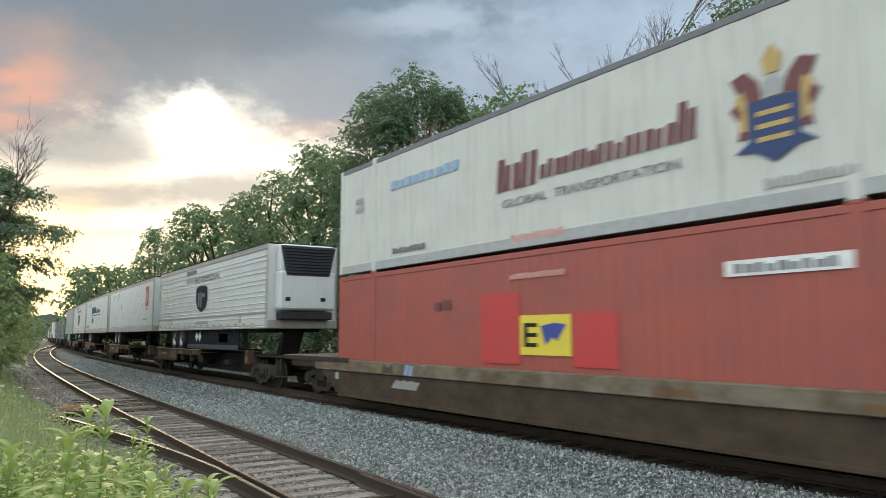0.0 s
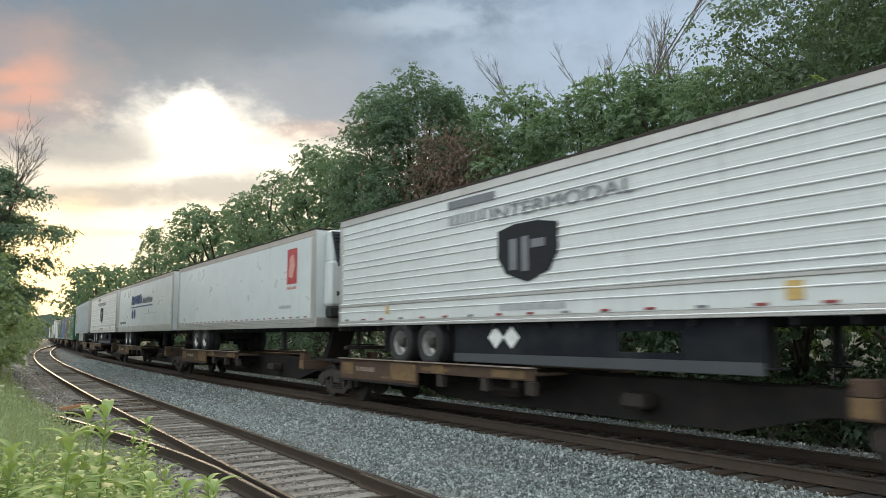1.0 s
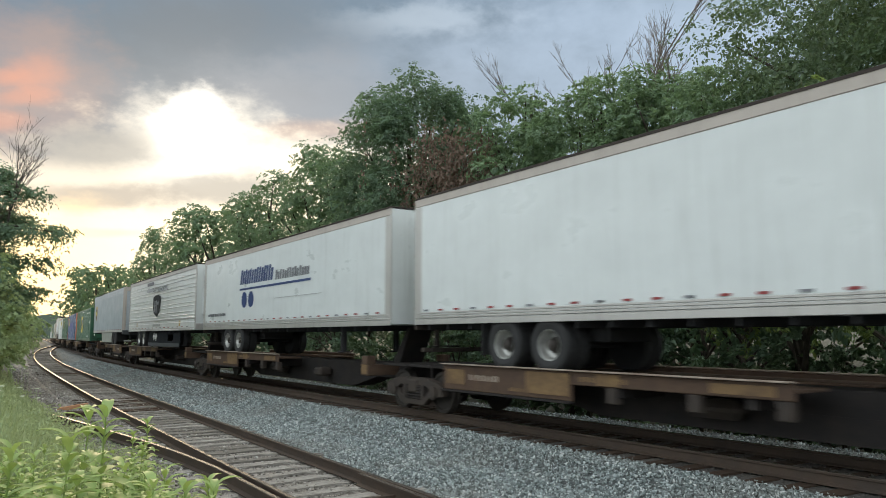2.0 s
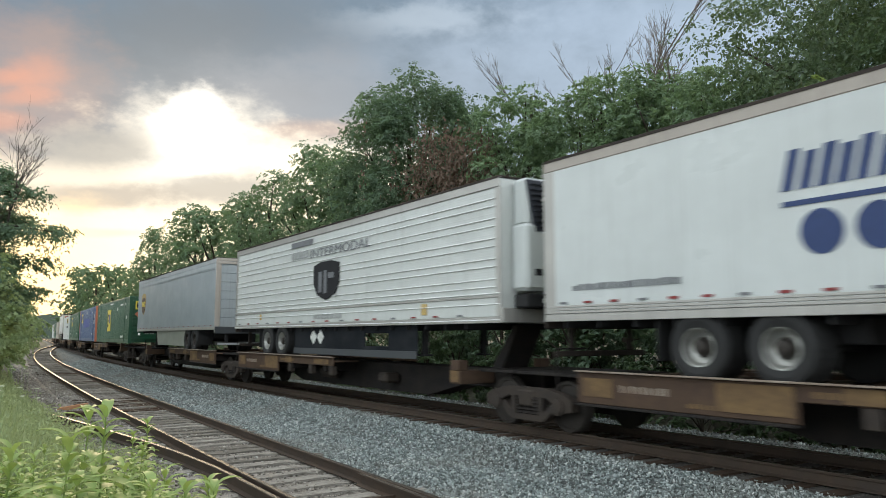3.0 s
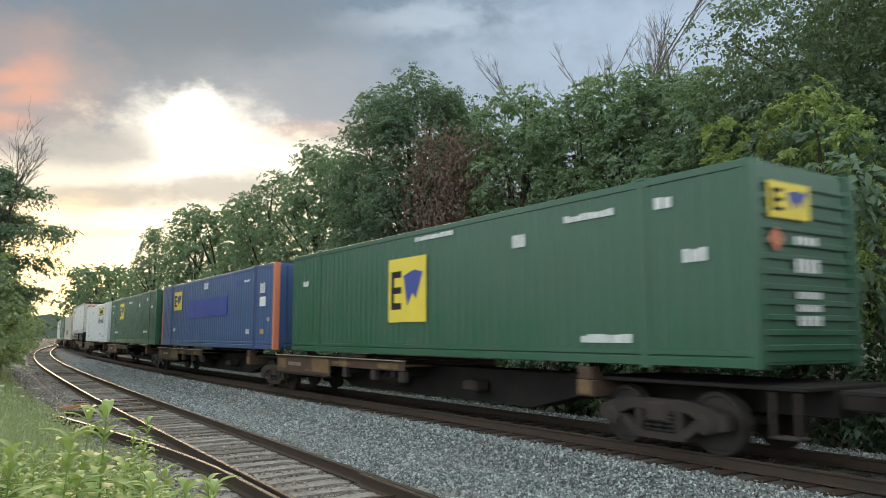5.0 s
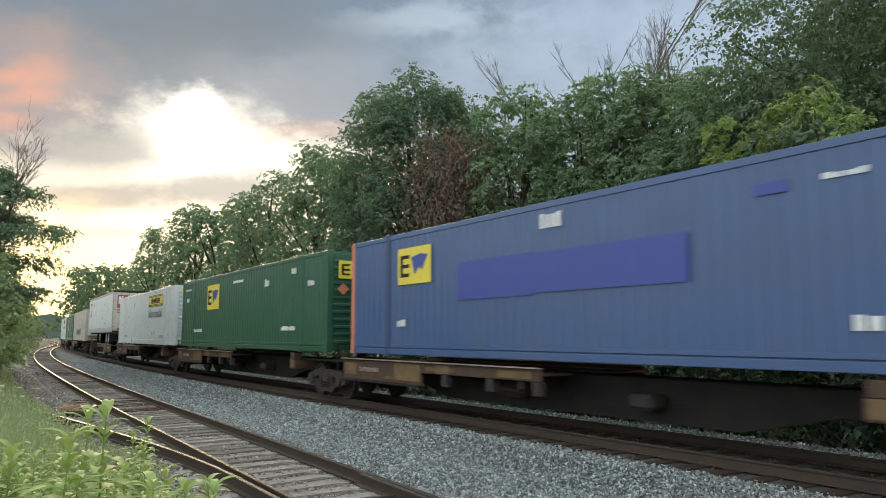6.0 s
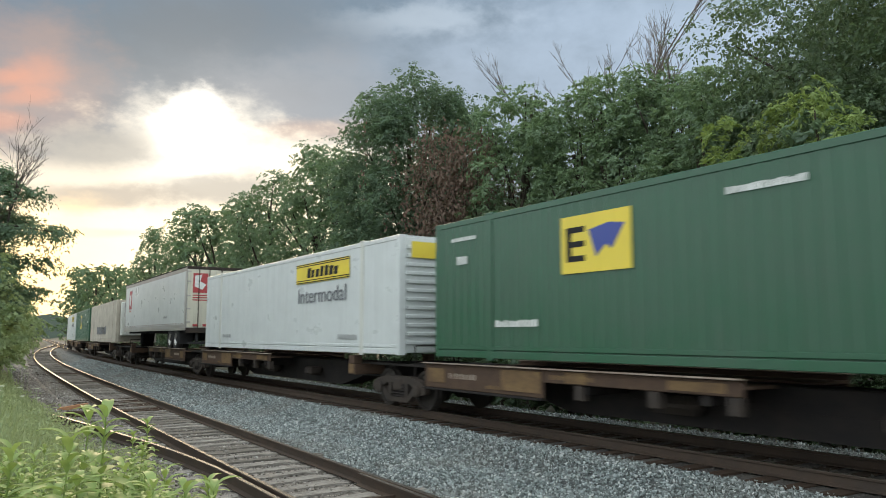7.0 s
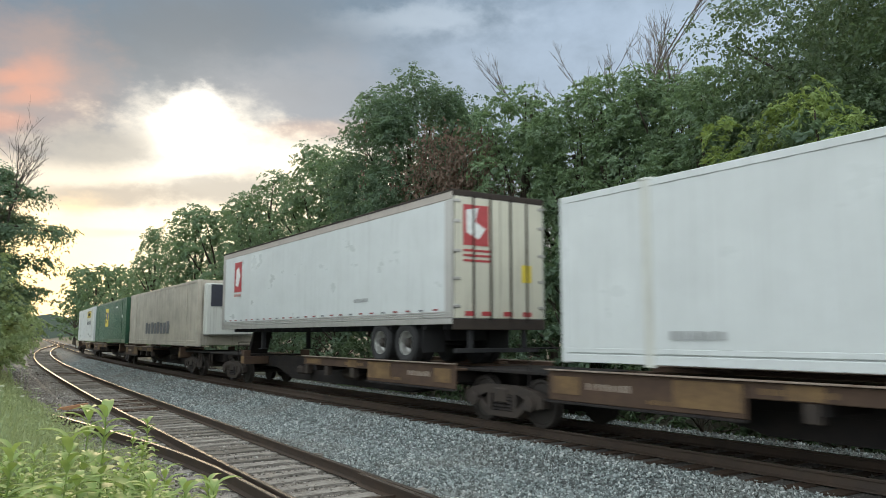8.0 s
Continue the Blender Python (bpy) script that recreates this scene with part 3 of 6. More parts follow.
for u, g in ((15.2, 0.7525), (21, 0.7525), (12.6, -0.7525), (16.8, -0.7525), (22.6, -0.7525), (31, 0.7525)):
    x, y, h = on_line(u, siding_off(u) + g)
    bar = part("joint_bar", boxes((-0.028, 0.028, -0.45, 0.45, -0.13, -0.045), bevel=0.006), RAIL_RUST, siding, "bolted rail joint bar")
    bar.matrix_basis = pose(float(x), float(y), -0.22, 0, 0, -math.degrees(h))
ties(siding, 5.0, 112, siding_off, siding_z, [TIE_OLD, TIE_GREY, TIE_OLD, TIE_DARK, TIE_GREY, TIE_OLD], 11, 0.022, 0.10)
ties(main_track, -6, 78, lambda u: 0.0, lambda u: 0.0, [TIE_DARK], 31, 0.010, 0.04)

# a broken board and a piece of dug-out sleeper beside the siding
bm = prism([(-0.42, 0.0), (0.40, 0.02), (0.46, 0.20), (0.20, 0.17), (-0.30, 0.09)], -0.11, 0.11)
board = tagged(part("broken_board", bm, WOOD_END), "broken orange-brown board lying beside the siding", "board")
bx, by, bh = on_line(25.0, -7.05)
board.matrix_basis = pose(float(bx), float(by), -0.46, 0, 0, 20)
bm = boxes((-0.35, 0.35, -0.12, 0.12, 0, 0.19), bevel=0.03)
stub = tagged(part("tie_stub", bm, TIE_DARK), "dark rotten stub of a tie beside the siding", "wood")
bx, by, bh = on_line(22.6, -7.15)
stub.matrix_basis = pose(float(bx), float(by), -0.47, 0, 0, -10)

# ---- trees ----


def branch_lines(rng, base, height, spread, lobes):
    """Trunk and limbs as lists of points with radii."""
    r0 = 0.022 * height
    lean = Vector((rng.uniform(-0.05, 0.05), rng.uniform(-0.05, 0.05), 1))
    top = base + 0.72 * (height - base)
    trunk = [lean * (top * k / 5) + Vector((rng.uniform(-0.1, 0.1), rng.uniform(-0.1, 0.1), 0)) * k * min(1, height / 12) for k in range(6)]
    out = [(trunk, [r0 * (1 - 0.14 * k) for k in range(6)])]
    for c in lobes[::max(1, len(lobes) // 13)]:
        c = Vector(c)
        h = min(max(c.z * 0.55, base * 0.6), top) / top * 5
        a = trunk[min(4, int(h))].lerp(trunk[min(4, int(h)) + 1], h - min(4, int(h)))
        mid = a.lerp(c, 0.5) + Vector((rng.uniform(-0.3, 0.3), rng.uniform(-0.3, 0.3), rng.uniform(0, 0.5)))
        out.append(([a, mid, c], [r0 * 0.42, r0 * 0.24, r0 * 0.07]))
    return out


def make_tree(name, height, base, radius, seed, mat, number, size, label, category="tree", lobes_n=26, droop=0.3, narrow=1.0, fill=0.25, lobe_r=(0.17, 0.30), wide=0.28, spray=0.075):
    """A tree with trunk, limbs and a crown of leaf clumps grouped in uneven lobes."""
    rng, nrg = random.Random(seed), np.random.default_rng(seed)
    lobes, radii = [], []
    for i in range(lobes_n):
        k = min(0.97, max(0.02, (i + rng.uniform(0.1, 0.9)) / lobes_n))
        a = i * 2.4 + rng.uniform(-0.6, 0.6)
        w = math.sqrt(max(0.05, 1 - ((k - 0.42) / 0.62) ** 2)) ** narrow
        r = radius * w * (0.25 + 0.55 * math.sqrt(rng.random())) * rng.uniform(0.85, 1.15)
        lobes.append((r * math.cos(a), r * math.sin(a), base + (height - base) * (0.04 + 0.90 * k)))
        radii.append(radius * rng.uniform(*lobe_r) * (0.75 + 0.45 * w))
    tree = thing(name, label, category, kind="")
    bm = bmesh.new()
    for pts, rad in branch_lines(rng, base, height, radius, lobes):
        tube(bm, pts, rad, 6)
    trunk = part("trunk" if category == "tree" else "stem", bm, BARK, tree)
    if category != "tree":
        tagged(trunk, kind="stuff")
    crown_leaves(tree, np.array(lobes), np.array(radii), nrg, number, size, mat, wide, fill, droop, spray * radius)
    return tree


def unit(v):
    return v / np.maximum(np.linalg.norm(v, axis=1, keepdims=True), 1e-6)


def crown_leaves(tree, lobes, radii, nrg, number, size, mat, wide, fill, droop, spray, flat=0.80):
    """Leaves set in flat sprays over uneven lobes, the sprays tilted up and outward."""
    per = 20
    n = number // per
    which = nrg.choice(len(radii), n, p=radii ** 2 / (radii ** 2).sum())
    d = nrg.normal(size=(n, 3))
    d[:, 2] += 0.40
    d = unit(d)
    tip = nrg.random(n) < 0.08
    reach = np.where(nrg.random(n) < fill, nrg.random(n) ** 0.5, 0.97 + nrg.normal(0, 0.17, n) + 0.34 * tip * nrg.random(n))
    c0 = lobes[which] + d * (radii[which] * reach)[:, None] * np.array([1, 1, flat])
    face = unit(0.55 * d + np.array([0, 0, 0.70]) + 0.28 * nrg.normal(size=(n, 3)))
    axis = d + 0.55 * nrg.normal(size=(n, 3)) + np.array([0, 0, 1.0]) * tip[:, None]
    axis = unit(axis - face * (axis * face).sum(1, keepdims=True))
    across = np.cross(face, axis)
    width = spray * (0.35 + 1.0 * nrg.random(n))
    k = np.repeat(np.arange(n), per)
    m = len(k)
    t, l = nrg.uniform(-1, 1, m), nrg.normal(0, 0.42, m)
    w = width[k][:, None]
    c = c0[k] + axis[k] * t[:, None] * w + across[k] * l[:, None] * w + face[k] * nrg.normal(0, 0.14, m)[:, None] * w
    c[:, 2] -= droop * 0.45 * width[k] * (t + 1) ** 2 / 2
    along = axis[k] * 0.8 + across[k] * (l * 1.4)[:, None] + nrg.normal(size=(m, 3)) * 0.38
    along[:, 2] -= droop * 0.6
    leaves("crown", c, along, size * (0.5 + 0.75 * nrg.random(m)), mat, tree, nrg, wide, facing=face[k] + nrg.normal(size=(m, 3)) * 0.45)


def make_boughs(name, height, base, reach, seed, mat, number, size, label, tiers=22):
    """A tree of long level boughs that carry flat plates of foliage, with gaps between them."""
    rng, nrg = random.Random(seed), np.random.default_rng(seed)
    tree = thing(name, label, "tree")
    bm = tube(bmesh.new(), [(0, 0, 0), (0.1, 0.05, height * 0.5), (0, 0, height * 0.97)], [0.22, 0.15, 0.03], 8)
    lobes, radii = [], []
    for i in range(tiers):
        k = (i + rng.uniform(0.1, 0.9)) / tiers
        a = i * 2.4 + rng.uniform(-0.3, 0.3)
        ln = reach * float(np.interp(k, [0, 0.3, 0.6, 0.8, 1], [0.66, 0.80, 1.0, 0.72, 0.25])) * rng.uniform(0.75, 1.04)
        z = base + (height - base) * k
        e = Vector((math.cos(a) * ln, math.sin(a) * ln, z + ln * rng.uniform(-0.04, 0.16)))
        tube(bm, [(0, 0, z - 0.2), (e.x * 0.5, e.y * 0.5, z + 0.12 * ln), e], [0.07, 0.045, 0.012], 5)
        for f in (0.22, 0.42, 0.62, 0.80, 0.97):
            lobes.append((e.x * f + rng.uniform(-0.3, 0.3), e.y * f + rng.uniform(-0.3, 0.3), z + (e.z - z) * f + rng.uniform(-0.1, 0.15)))
            radii.append(reach * (0.27 - 0.15 * f) * rng.uniform(0.8, 1.2))
    part("trunk", bm, BARK, tree)
    crown_leaves(tree, np.array(lobes), np.array(radii), nrg, number, size, mat, 0.22, 0.4, 0.25, 0.075 * reach, flat=0.5)
    return tree


def make_bare(name, height, seed, label, twigs=4, spread=0.33):
    """A leafless tree whose limbs fork four times."""
    rng = random.Random(seed)
    tree = thing(name, label, "tree")
    bm = bmesh.new()

    def grow(p, d, length, r, depth):
        q = p + d * length * 0.5 + Vector((rng.uniform(-1, 1), rng.uniform(-1, 1), 0.3)) * length * 0.05
        e = p + d * length
        tube(bm, [p, q, e], [r, r * 0.8, r * 0.6], 5 if depth < 2 else 3)
        if depth >= 5:
            return
        for _ in range(rng.choice((3, 3, 4)) if depth else twigs):
            nd = (d + Vector((rng.uniform(-1, 1), rng.uniform(-1, 1), rng.uniform(0.0, 0.6))) * (spread + 0.05 * depth)).normalized()
            grow(p + d * length * rng.uniform(0.55, 1.0), nd, length * rng.uniform(0.38, 0.66), max(r * 0.52, 0.007), depth + 1)
    grow(Vector((0, 0, 0)), Vector((0, 0, 1)), height * 0.50, height * 0.008, 0)
    part("branchwork", bm, BARE, tree)
    return tree


def plant(tree, az, dist, scale=1.0, turn=0.0, tall=1.0, copy=True, sink=0.15):
    """Puts a tree, or a copy of it, on the ground in a direction and distance."""
    x, y = spot(az, dist)
    d2 = (LINE_X - x) ** 2 + (LINE_Y - y) ** 2
    i = int(d2.argmin())
    off = (x - LINE_X[i]) * math.cos(LINE_H[i]) - (y - LINE_Y[i]) * math.sin(LINE_H[i])
    z = float(ground_z(np.array([LINE_U[i]]), np.array([off]))[0]) - sink
    t = copy_thing(tree, pose(x, y, z, 0, 0, turn)) if copy else tree
    t.matrix_basis = pose(x, y, z, 0, 0, turn)
    t.scale = (scale, scale, scale * tall)
    return t


oak = make_tree("oak_tree", 15.7, 2.0, 4.7, 5, LEAF_DEEP, 140000, 0.16, "tall dark green oak tree beyond the train", lobes_n=64, fill=0.5, lobe_r=(0.17, 0.32), spray=0.06, narrow=0.55)
plant(oak, -2.2, 40, 1.0, 20, copy=False)
maple = make_tree("maple_tree", 14.6, 1.2, 3.5, 8, LEAF_MID, 38000, 0.19, "mid-green leafy maple tree beyond the train", lobes_n=54, fill=0.35, lobe_r=(0.18, 0.34))
plant(maple, 5.6, 35.5, 0.95, 0, copy=False)
locust = make_tree("locust_tree", 15.0, 1.0, 3.5, 12, LEAF_MID, 38000, 0.19, "feathery green locust tree with gaps in its crown", lobes_n=50, fill=0.3, lobe_r=(0.19, 0.33), wide=0.26)
plant(locust, -9.4, 50, 1.0, 0, copy=False)
walnut = make_tree("walnut_tree", 14.5, 3.2, 5.6, 17, LEAF_WALNUT_AND_SHADE, 120000, 0.14, "tall spreading walnut tree with open airy crown", lobes_n=50, fill=0.4, droop=0.5, lobe_r=(0.18, 0.31), wide=0.27)
plant(walnut, 34.0, 23.5, 1.06, 0, copy=False)
shrub = make_tree("shrub", 4.6, 0.1, 2.3, 23, LEAF_DEEP, 6500, 0.18, "dense green trackside shrub", "shrub", lobes_n=20)
plant(shrub, 9.5, 23, 1.0, 0, copy=False)
bright = make_tree("bright_shrub", 7.7, 2.2, 2.3, 29, LEAF_LIGHT, 20000, 0.135, "bright yellow-green leafy shrub beside the dark trees", "shrub", lobes_n=30, droop=0.5, wide=0.2, narrow=0.5)
plant(bright, 25.4, 18.6, 1.06, 0, copy=False)
for az, dist, s, turn, tall in ((16.5, 30, 0.83, 70, 1.0), (11, 33, 0.89, 150, 0.98), (20.5, 27, 0.80, 200, 0.96), (18.4, 31, 0.85, 10, 1.0), (8.4, 36, 0.88, 100, 1.0), (23.5, 28, 0.78, 290, 1.0), (1.5, 42, 0.98, 250, 1.0), (-12.8, 57, 0.98, 310, 1.02)):
    plant(maple, az, dist, s, turn, tall)
for az, dist, s, turn, tall in ((-7.4, 47, 0.9, 90, 1.0), (-14.6, 62, 0.92, 140, 1.0), (-20.8, 88, 0.98, 30, 1.0), (-18.4, 74, 1.0, 200, 1.0), (13.6, 31, 0.88, 60, 0.96)):
    plant(locust, az, dist, s, turn, tall)
far_oak = make_tree("distant_tree", 16.4, 1.0, 4.9, 6, LEAF_MID, 10400, 0.42, "distant rounded green tree along the line", lobes_n=34, fill=0.2)
plant(far_oak, -16.8, 70, 0.9, 100, 0.95, copy=False)
for az, dist, s, turn, tall in ((-5.5, 45, 0.66, 60, 1.0), (33, 25, 0.86, 200, 0.95), (30.5, 27, 0.86, 40, 1.0), (-22.6, 118, 0.8, 40, 0.9), (-23.4, 140, 0.95, 140, 0.95), (-24.4, 160, 1.05, 250, 0.95), (-25.2, 180, 1.15, 300, 0.95), (-25.9, 205, 1.25, 20, 0.95), (-21.9, 104, 0.8, 340, 0.85)):
    plant(far_oak if dist > 60 else maple, az, dist, s, turn, tall)
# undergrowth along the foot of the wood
# the brush's darker leaf colour stands for the shade behind the train
low_brush = make_tree("low_brush", 2.5, 0.05, 1.35, 26, LEAF_WALNUT_AND_SHADE, 4200, 0.14, "low brush at the foot of the wood, its shade put into darker leaves", "shrub", lobes_n=14)
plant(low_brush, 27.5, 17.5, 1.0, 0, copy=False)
grow = random.Random(77)
for u in np.arange(-6, 80, 4.6):
    x, y, _ = on_line(u, grow.uniform(5.9, 8.6))
    plant(shrub, math.degrees(math.atan2(x, y)), math.hypot(x, y), grow.uniform(0.75, 1.35), grow.uniform(0, 360), grow.uniform(0.9, 1.25))
for u in (4, 14.5, 26):
    x, y, _ = on_line(u, 8.5)
    plant(shrub, math.degrees(math.atan2(x, y)), math.hypot(x, y), 1.1, u * 9, 1.1)
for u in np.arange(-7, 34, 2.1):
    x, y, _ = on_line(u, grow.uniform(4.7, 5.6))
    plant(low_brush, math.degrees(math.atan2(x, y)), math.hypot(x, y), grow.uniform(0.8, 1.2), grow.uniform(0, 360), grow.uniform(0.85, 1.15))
bare = make_bare("dead_tree", 18.4, 7, "leafless dead tree rising over the wood")
plant(bare, 13.9, 32, 0.95, 30, copy=False)
plant(bare, 17.4, 32, 0.90, 130)
plant(bare, 9.1, 36, 0.84, 210)
spread_bare = make_bare("dead_tree", 15.5, 9, "leafless grey tree beside the siding", twigs=6, spread=0.52)
plant(spread_bare, -31.4, 42, 0.84, 200, copy=False)

# withered vines hanging over the front of the oak
nrg = np.random.default_rng(41)
vine = thing("withered_vine", "brown withered vines hanging over the trees", "vine")
vx, vy = spot(1.0, 35.5)
strands = 240
top = np.stack([nrg.normal(0, 1.35, strands), nrg.normal(0, 0.5, strands), 6.4 + 5.0 * nrg.random(strands)], 1)
k = np.repeat(np.arange(strands), 34)
t = nrg.random(len(k))
c = top[k] + nrg.normal(size=(len(k), 3)) * 0.13
c[:, 2] -= t * (1.5 + 3.6 * nrg.random(strands))[k]
along = nrg.normal(size=(len(k), 3)) * 0.5 + np.array([0, 0, -1])
leaves("withered_leaves", c, along, 0.16 * (0.6 + 0.8 * nrg.random(len(k))), LEAF_BROWN, vine, nrg)
for i in range(9):
    x = nrg.normal(0, 0.9)
    part("stem", tube(bmesh.new(), [(x, 0.2, -0.2), (x * 0.9, 0.1, 4), (x * 1.1, 0, 10.2)], [0.05, 0.04, 0.015], 5), BARK, vine)
vine.matrix_basis = pose(vx, vy, 0.6)

# trees and brush beside the siding
brush = make_tree("trackside_brush", 4.6, 0.1, 2.3, 24, LEAF_BRUSH, 9000, 0.15, "dense light green brush beside the siding", "shrub", lobes_n=20)
plant(brush, -33.2, 48, 1.3, 0, copy=False)
cedar = make_boughs("spreading_tree", 9.4, 2.9, 6.2, 51, LEAF_DEEP, 90000, 0.20, "dark tree spreading level boughs over the siding", tiers=26)
plant(cedar, -33.7, 41, 1.0, 0, copy=False)
for az, dist, s, turn, tall in ((-31.2, 52, 1.15, 0, 1.2), (-32.6, 38, 1.2, 60, 1.0), (-33.8, 33, 1.25, 130, 1.0), (-32.0, 44, 1.1, 200, 1.2), (-35.0, 29, 1.2, 250, 1.0), (-30.8, 60, 1.2, 300, 1.3), (-35.0, 24, 0.9, 20, 1.0), (-30.1, 75, 1.3, 20, 1.2), (-29.9, 95, 1.4, 80, 1.2), (-29.6, 120, 1.6, 10, 1.2), (-29.2, 150, 1.8, 50, 1.2)):
    plant(brush, az, dist, s, turn, tall)

# a far wooded ridge closes the view along the line
ridge = raw("far_ridge", [(x, 640 + 60 * math.sin(x * 0.01), z) for x in range(-700, 420, 40)
            for z in (-5, 12 + 6 * math.sin(x * 0.013) + 3 * math.sin(x * 0.05))],
            [(i * 2, i * 2 + 2, i * 2 + 3, i * 2 + 1) for i in range(27)], HILL)
tagged(ridge, "hazy wooded ridge far along the line", "hill", kind="structure")
bpy.data.objects["far_ridge"].name = "backdrop"

# ---- weeds beside the siding ----


def blades(name, number, u0, u1, o0, o1, h0, h1, mat, label, seed):
    rng = np.random.default_rng(seed)
    u = u0 + (u1 - u0) * rng.random(number) ** 1.25
    o = o0 + (o1 - o0) * rng.random(number)
    x, y, _ = on_line(u, o)
    z = ground_z(u, o) - 0.05
    h = h0 + (h1 - h0) * rng.random(number)
    h *= np.interp(o, [o1 - 1.4, o1], [1.0, 0.35])
    a = rng.random(number) * 2 * math.pi
    lean = 0.12 + 0.30 * rng.random(number)
    w = 0.006 + 0.010 * rng.random(number)
    p = np.stack([x, y, z], 1)
    d = np.stack([np.cos(a), np.sin(a), 0 * a], 1)
    s = np.stack([-np.sin(a), np.cos(a), 0 * a], 1) * w[:, None]
    up = np.array([0, 0, 1.0])
    m = p + d * (lean * h * 0.3)[:, None] + up * (h * 0.6)[:, None]
    e = p + d * (lean * h)[:, None] + up * h[:, None]
    v = np.stack([p - s, p + s, m - s * 0.8, m + s * 0.8, e], 1)
    k = np.arange(number)[:, None] * 5
    f = np.concatenate([k + [0, 1, 3], k + [0, 3, 2], k + [2, 3, 4]])
    return tagged(mesh_np(name, v.reshape(-1, 3), f, mat), label, "grass", kind="stuff")


blades("tall_grass", 46000, 9, 62, -13.0, -8.1, 0.35, 0.95, GRASS, "tall green grass and weeds beside the siding", 61)
blades("tall_grass", 12000, 2, 11, -10.2, -7.9, 0.15, 0.55, GRASS, "short weeds between the siding and the viewer", 62)


def low_leaves(name, number, u0, u1, o0, o1, height, size, mat, label, seed):
    """Small leaves of mixed weeds, gathered in tufts."""
    rng = np.random.default_rng(seed)
    tufts = number // 40
    u = u0 + (u1 - u0) * rng.random(tufts) ** 1.2
    o = o0 + (o1 - o0) * rng.random(tufts)
    k = np.repeat(np.arange(tufts), 40)
    uu, oo = u[k] + rng.normal(0, 0.16, len(k)), o[k] + rng.normal(0, 0.16, len(k))
    x, y, _ = on_line(uu, oo)
    tall = height * (0.4 + 0.6 * rng.random(tufts))[k] * np.interp(oo, [o1 - 1.3, o1], [1.0, 0.4])
    c = np.stack([x, y, ground_z(uu, oo) + tall * rng.random(len(k)) ** 0.6], 1)
    along = rng.normal(size=(len(k), 3)) + np.array([0, 0, 0.5])
    ob = leaves(name, c, along, size * (0.5 + rng.random(len(k))), mat, None, rng, 0.2)
    return tagged(ob, label, "weeds", kind="stuff")


low_leaves("weed_leaves", 40000, 9, 50, -13.0, -7.9, 0.95, 0.075, GRASS, "mixed green weeds growing among the grass", 63)
low_leaves("weed_leaves", 5000, 8, 22, -8.2, -6.95, 0.16, 0.05, GRASS, "small weeds in the gravel beside the siding", 64)


def weed(name, height, seed, mat, label, pairs, length, wide):
    """A leafy stalk: pairs of pointed, curved leaves up a stem."""
    rng = random.Random(seed)
    w = thing(name, label, "weed")
    bm = bmesh.new()
    sway = Vector((rng.uniform(-0.12, 0.12), rng.uniform(-0.12, 0.12), 0))
    stem = [Vector((0, 0, 0)) + sway * (k / 6) ** 2 + Vector((0, 0, height * k / 6)) for k in range(7)]
    tube(bm, stem, [0.009 * (1 - k * 0.11) for k in range(7)], 6)
    part("stem", bm, mat, w)
    bm = bmesh.new()
    for i in range(pairs):
        k = 0.30 + 0.70 * (i + 1) / pairs
        p = sway * k * k + Vector((0, 0, height * k))
        a0 = i * 1.571 + rng.uniform(-0.4, 0.4)
        for a in (a0, a0 + math.pi):
            a += rng.uniform(-0.3, 0.3)
            ln = length * rng.uniform(0.75, 1.15) * (1.0 if k < 0.85 else 0.68)
            rise = rng.uniform(0.15, 0.75) + (0.7 if k > 0.88 else 0)
            d, s = Vector((math.cos(a), math.sin(a), 0)), Vector((-math.sin(a), math.cos(a), 0))
            rows_v = []
            for j in range(6):
                f = j / 5
                half = wide * ln * math.sin(math.pi * min(1, f * 0.93 + 0.05)) ** 0.8 * (1.15 - 0.5 * f)
                q = p + d * ln * f * math.cos(rise * (1 - f)) + Vector((0, 0, ln * (rise * f - (0.25 + rise * 0.45) * f * f)))
                rows_v.append([bm.verts.new(q - s * half + Vector((0, 0, half * 0.35))), bm.verts.new(q), bm.verts.new(q + s * half + Vector((0, 0, half * 0.35)))])
            for r1, r2 in zip(rows_v, rows_v[1:]):
                bm.faces.new((r1[0], r1[1], r2[1], r2[0]))
                bm.faces.new((r1[1], r1[2], r2[2], r2[1]))
    lf = part("leaves", bm, mat, w)
    for pl in lf.data.polygons:
        pl.use_smooth = True
    return w


def set_weed(w, az, dist, z, turn, s, copy=True):
    x, y = spot(az, dist)
    t = copy_thing(w, pose(x, y, z, 0, 0, turn)) if copy else w
    t.matrix_basis = pose(x, y, z, 0, 0, turn)
    t.scale = (s, s, s)
    return t


milkweed = weed("milkweed", 1.30, 71, LEAF_FRESH, "fresh green milkweed with broad pointed leaves", 22, 0.21, 0.19)
set_weed(milkweed, -24.8, 3.6, -0.02, 10, 0.86, copy=False)
stalk = weed("leafy_weed", 1.05, 83, LEAF_FRESH, "leafy green weed with narrow leaves", 22, 0.17, 0.16)
set_weed(stalk, -22.0, 3.7, -0.02, 60, 0.94, copy=False)
wr = random.Random(90)
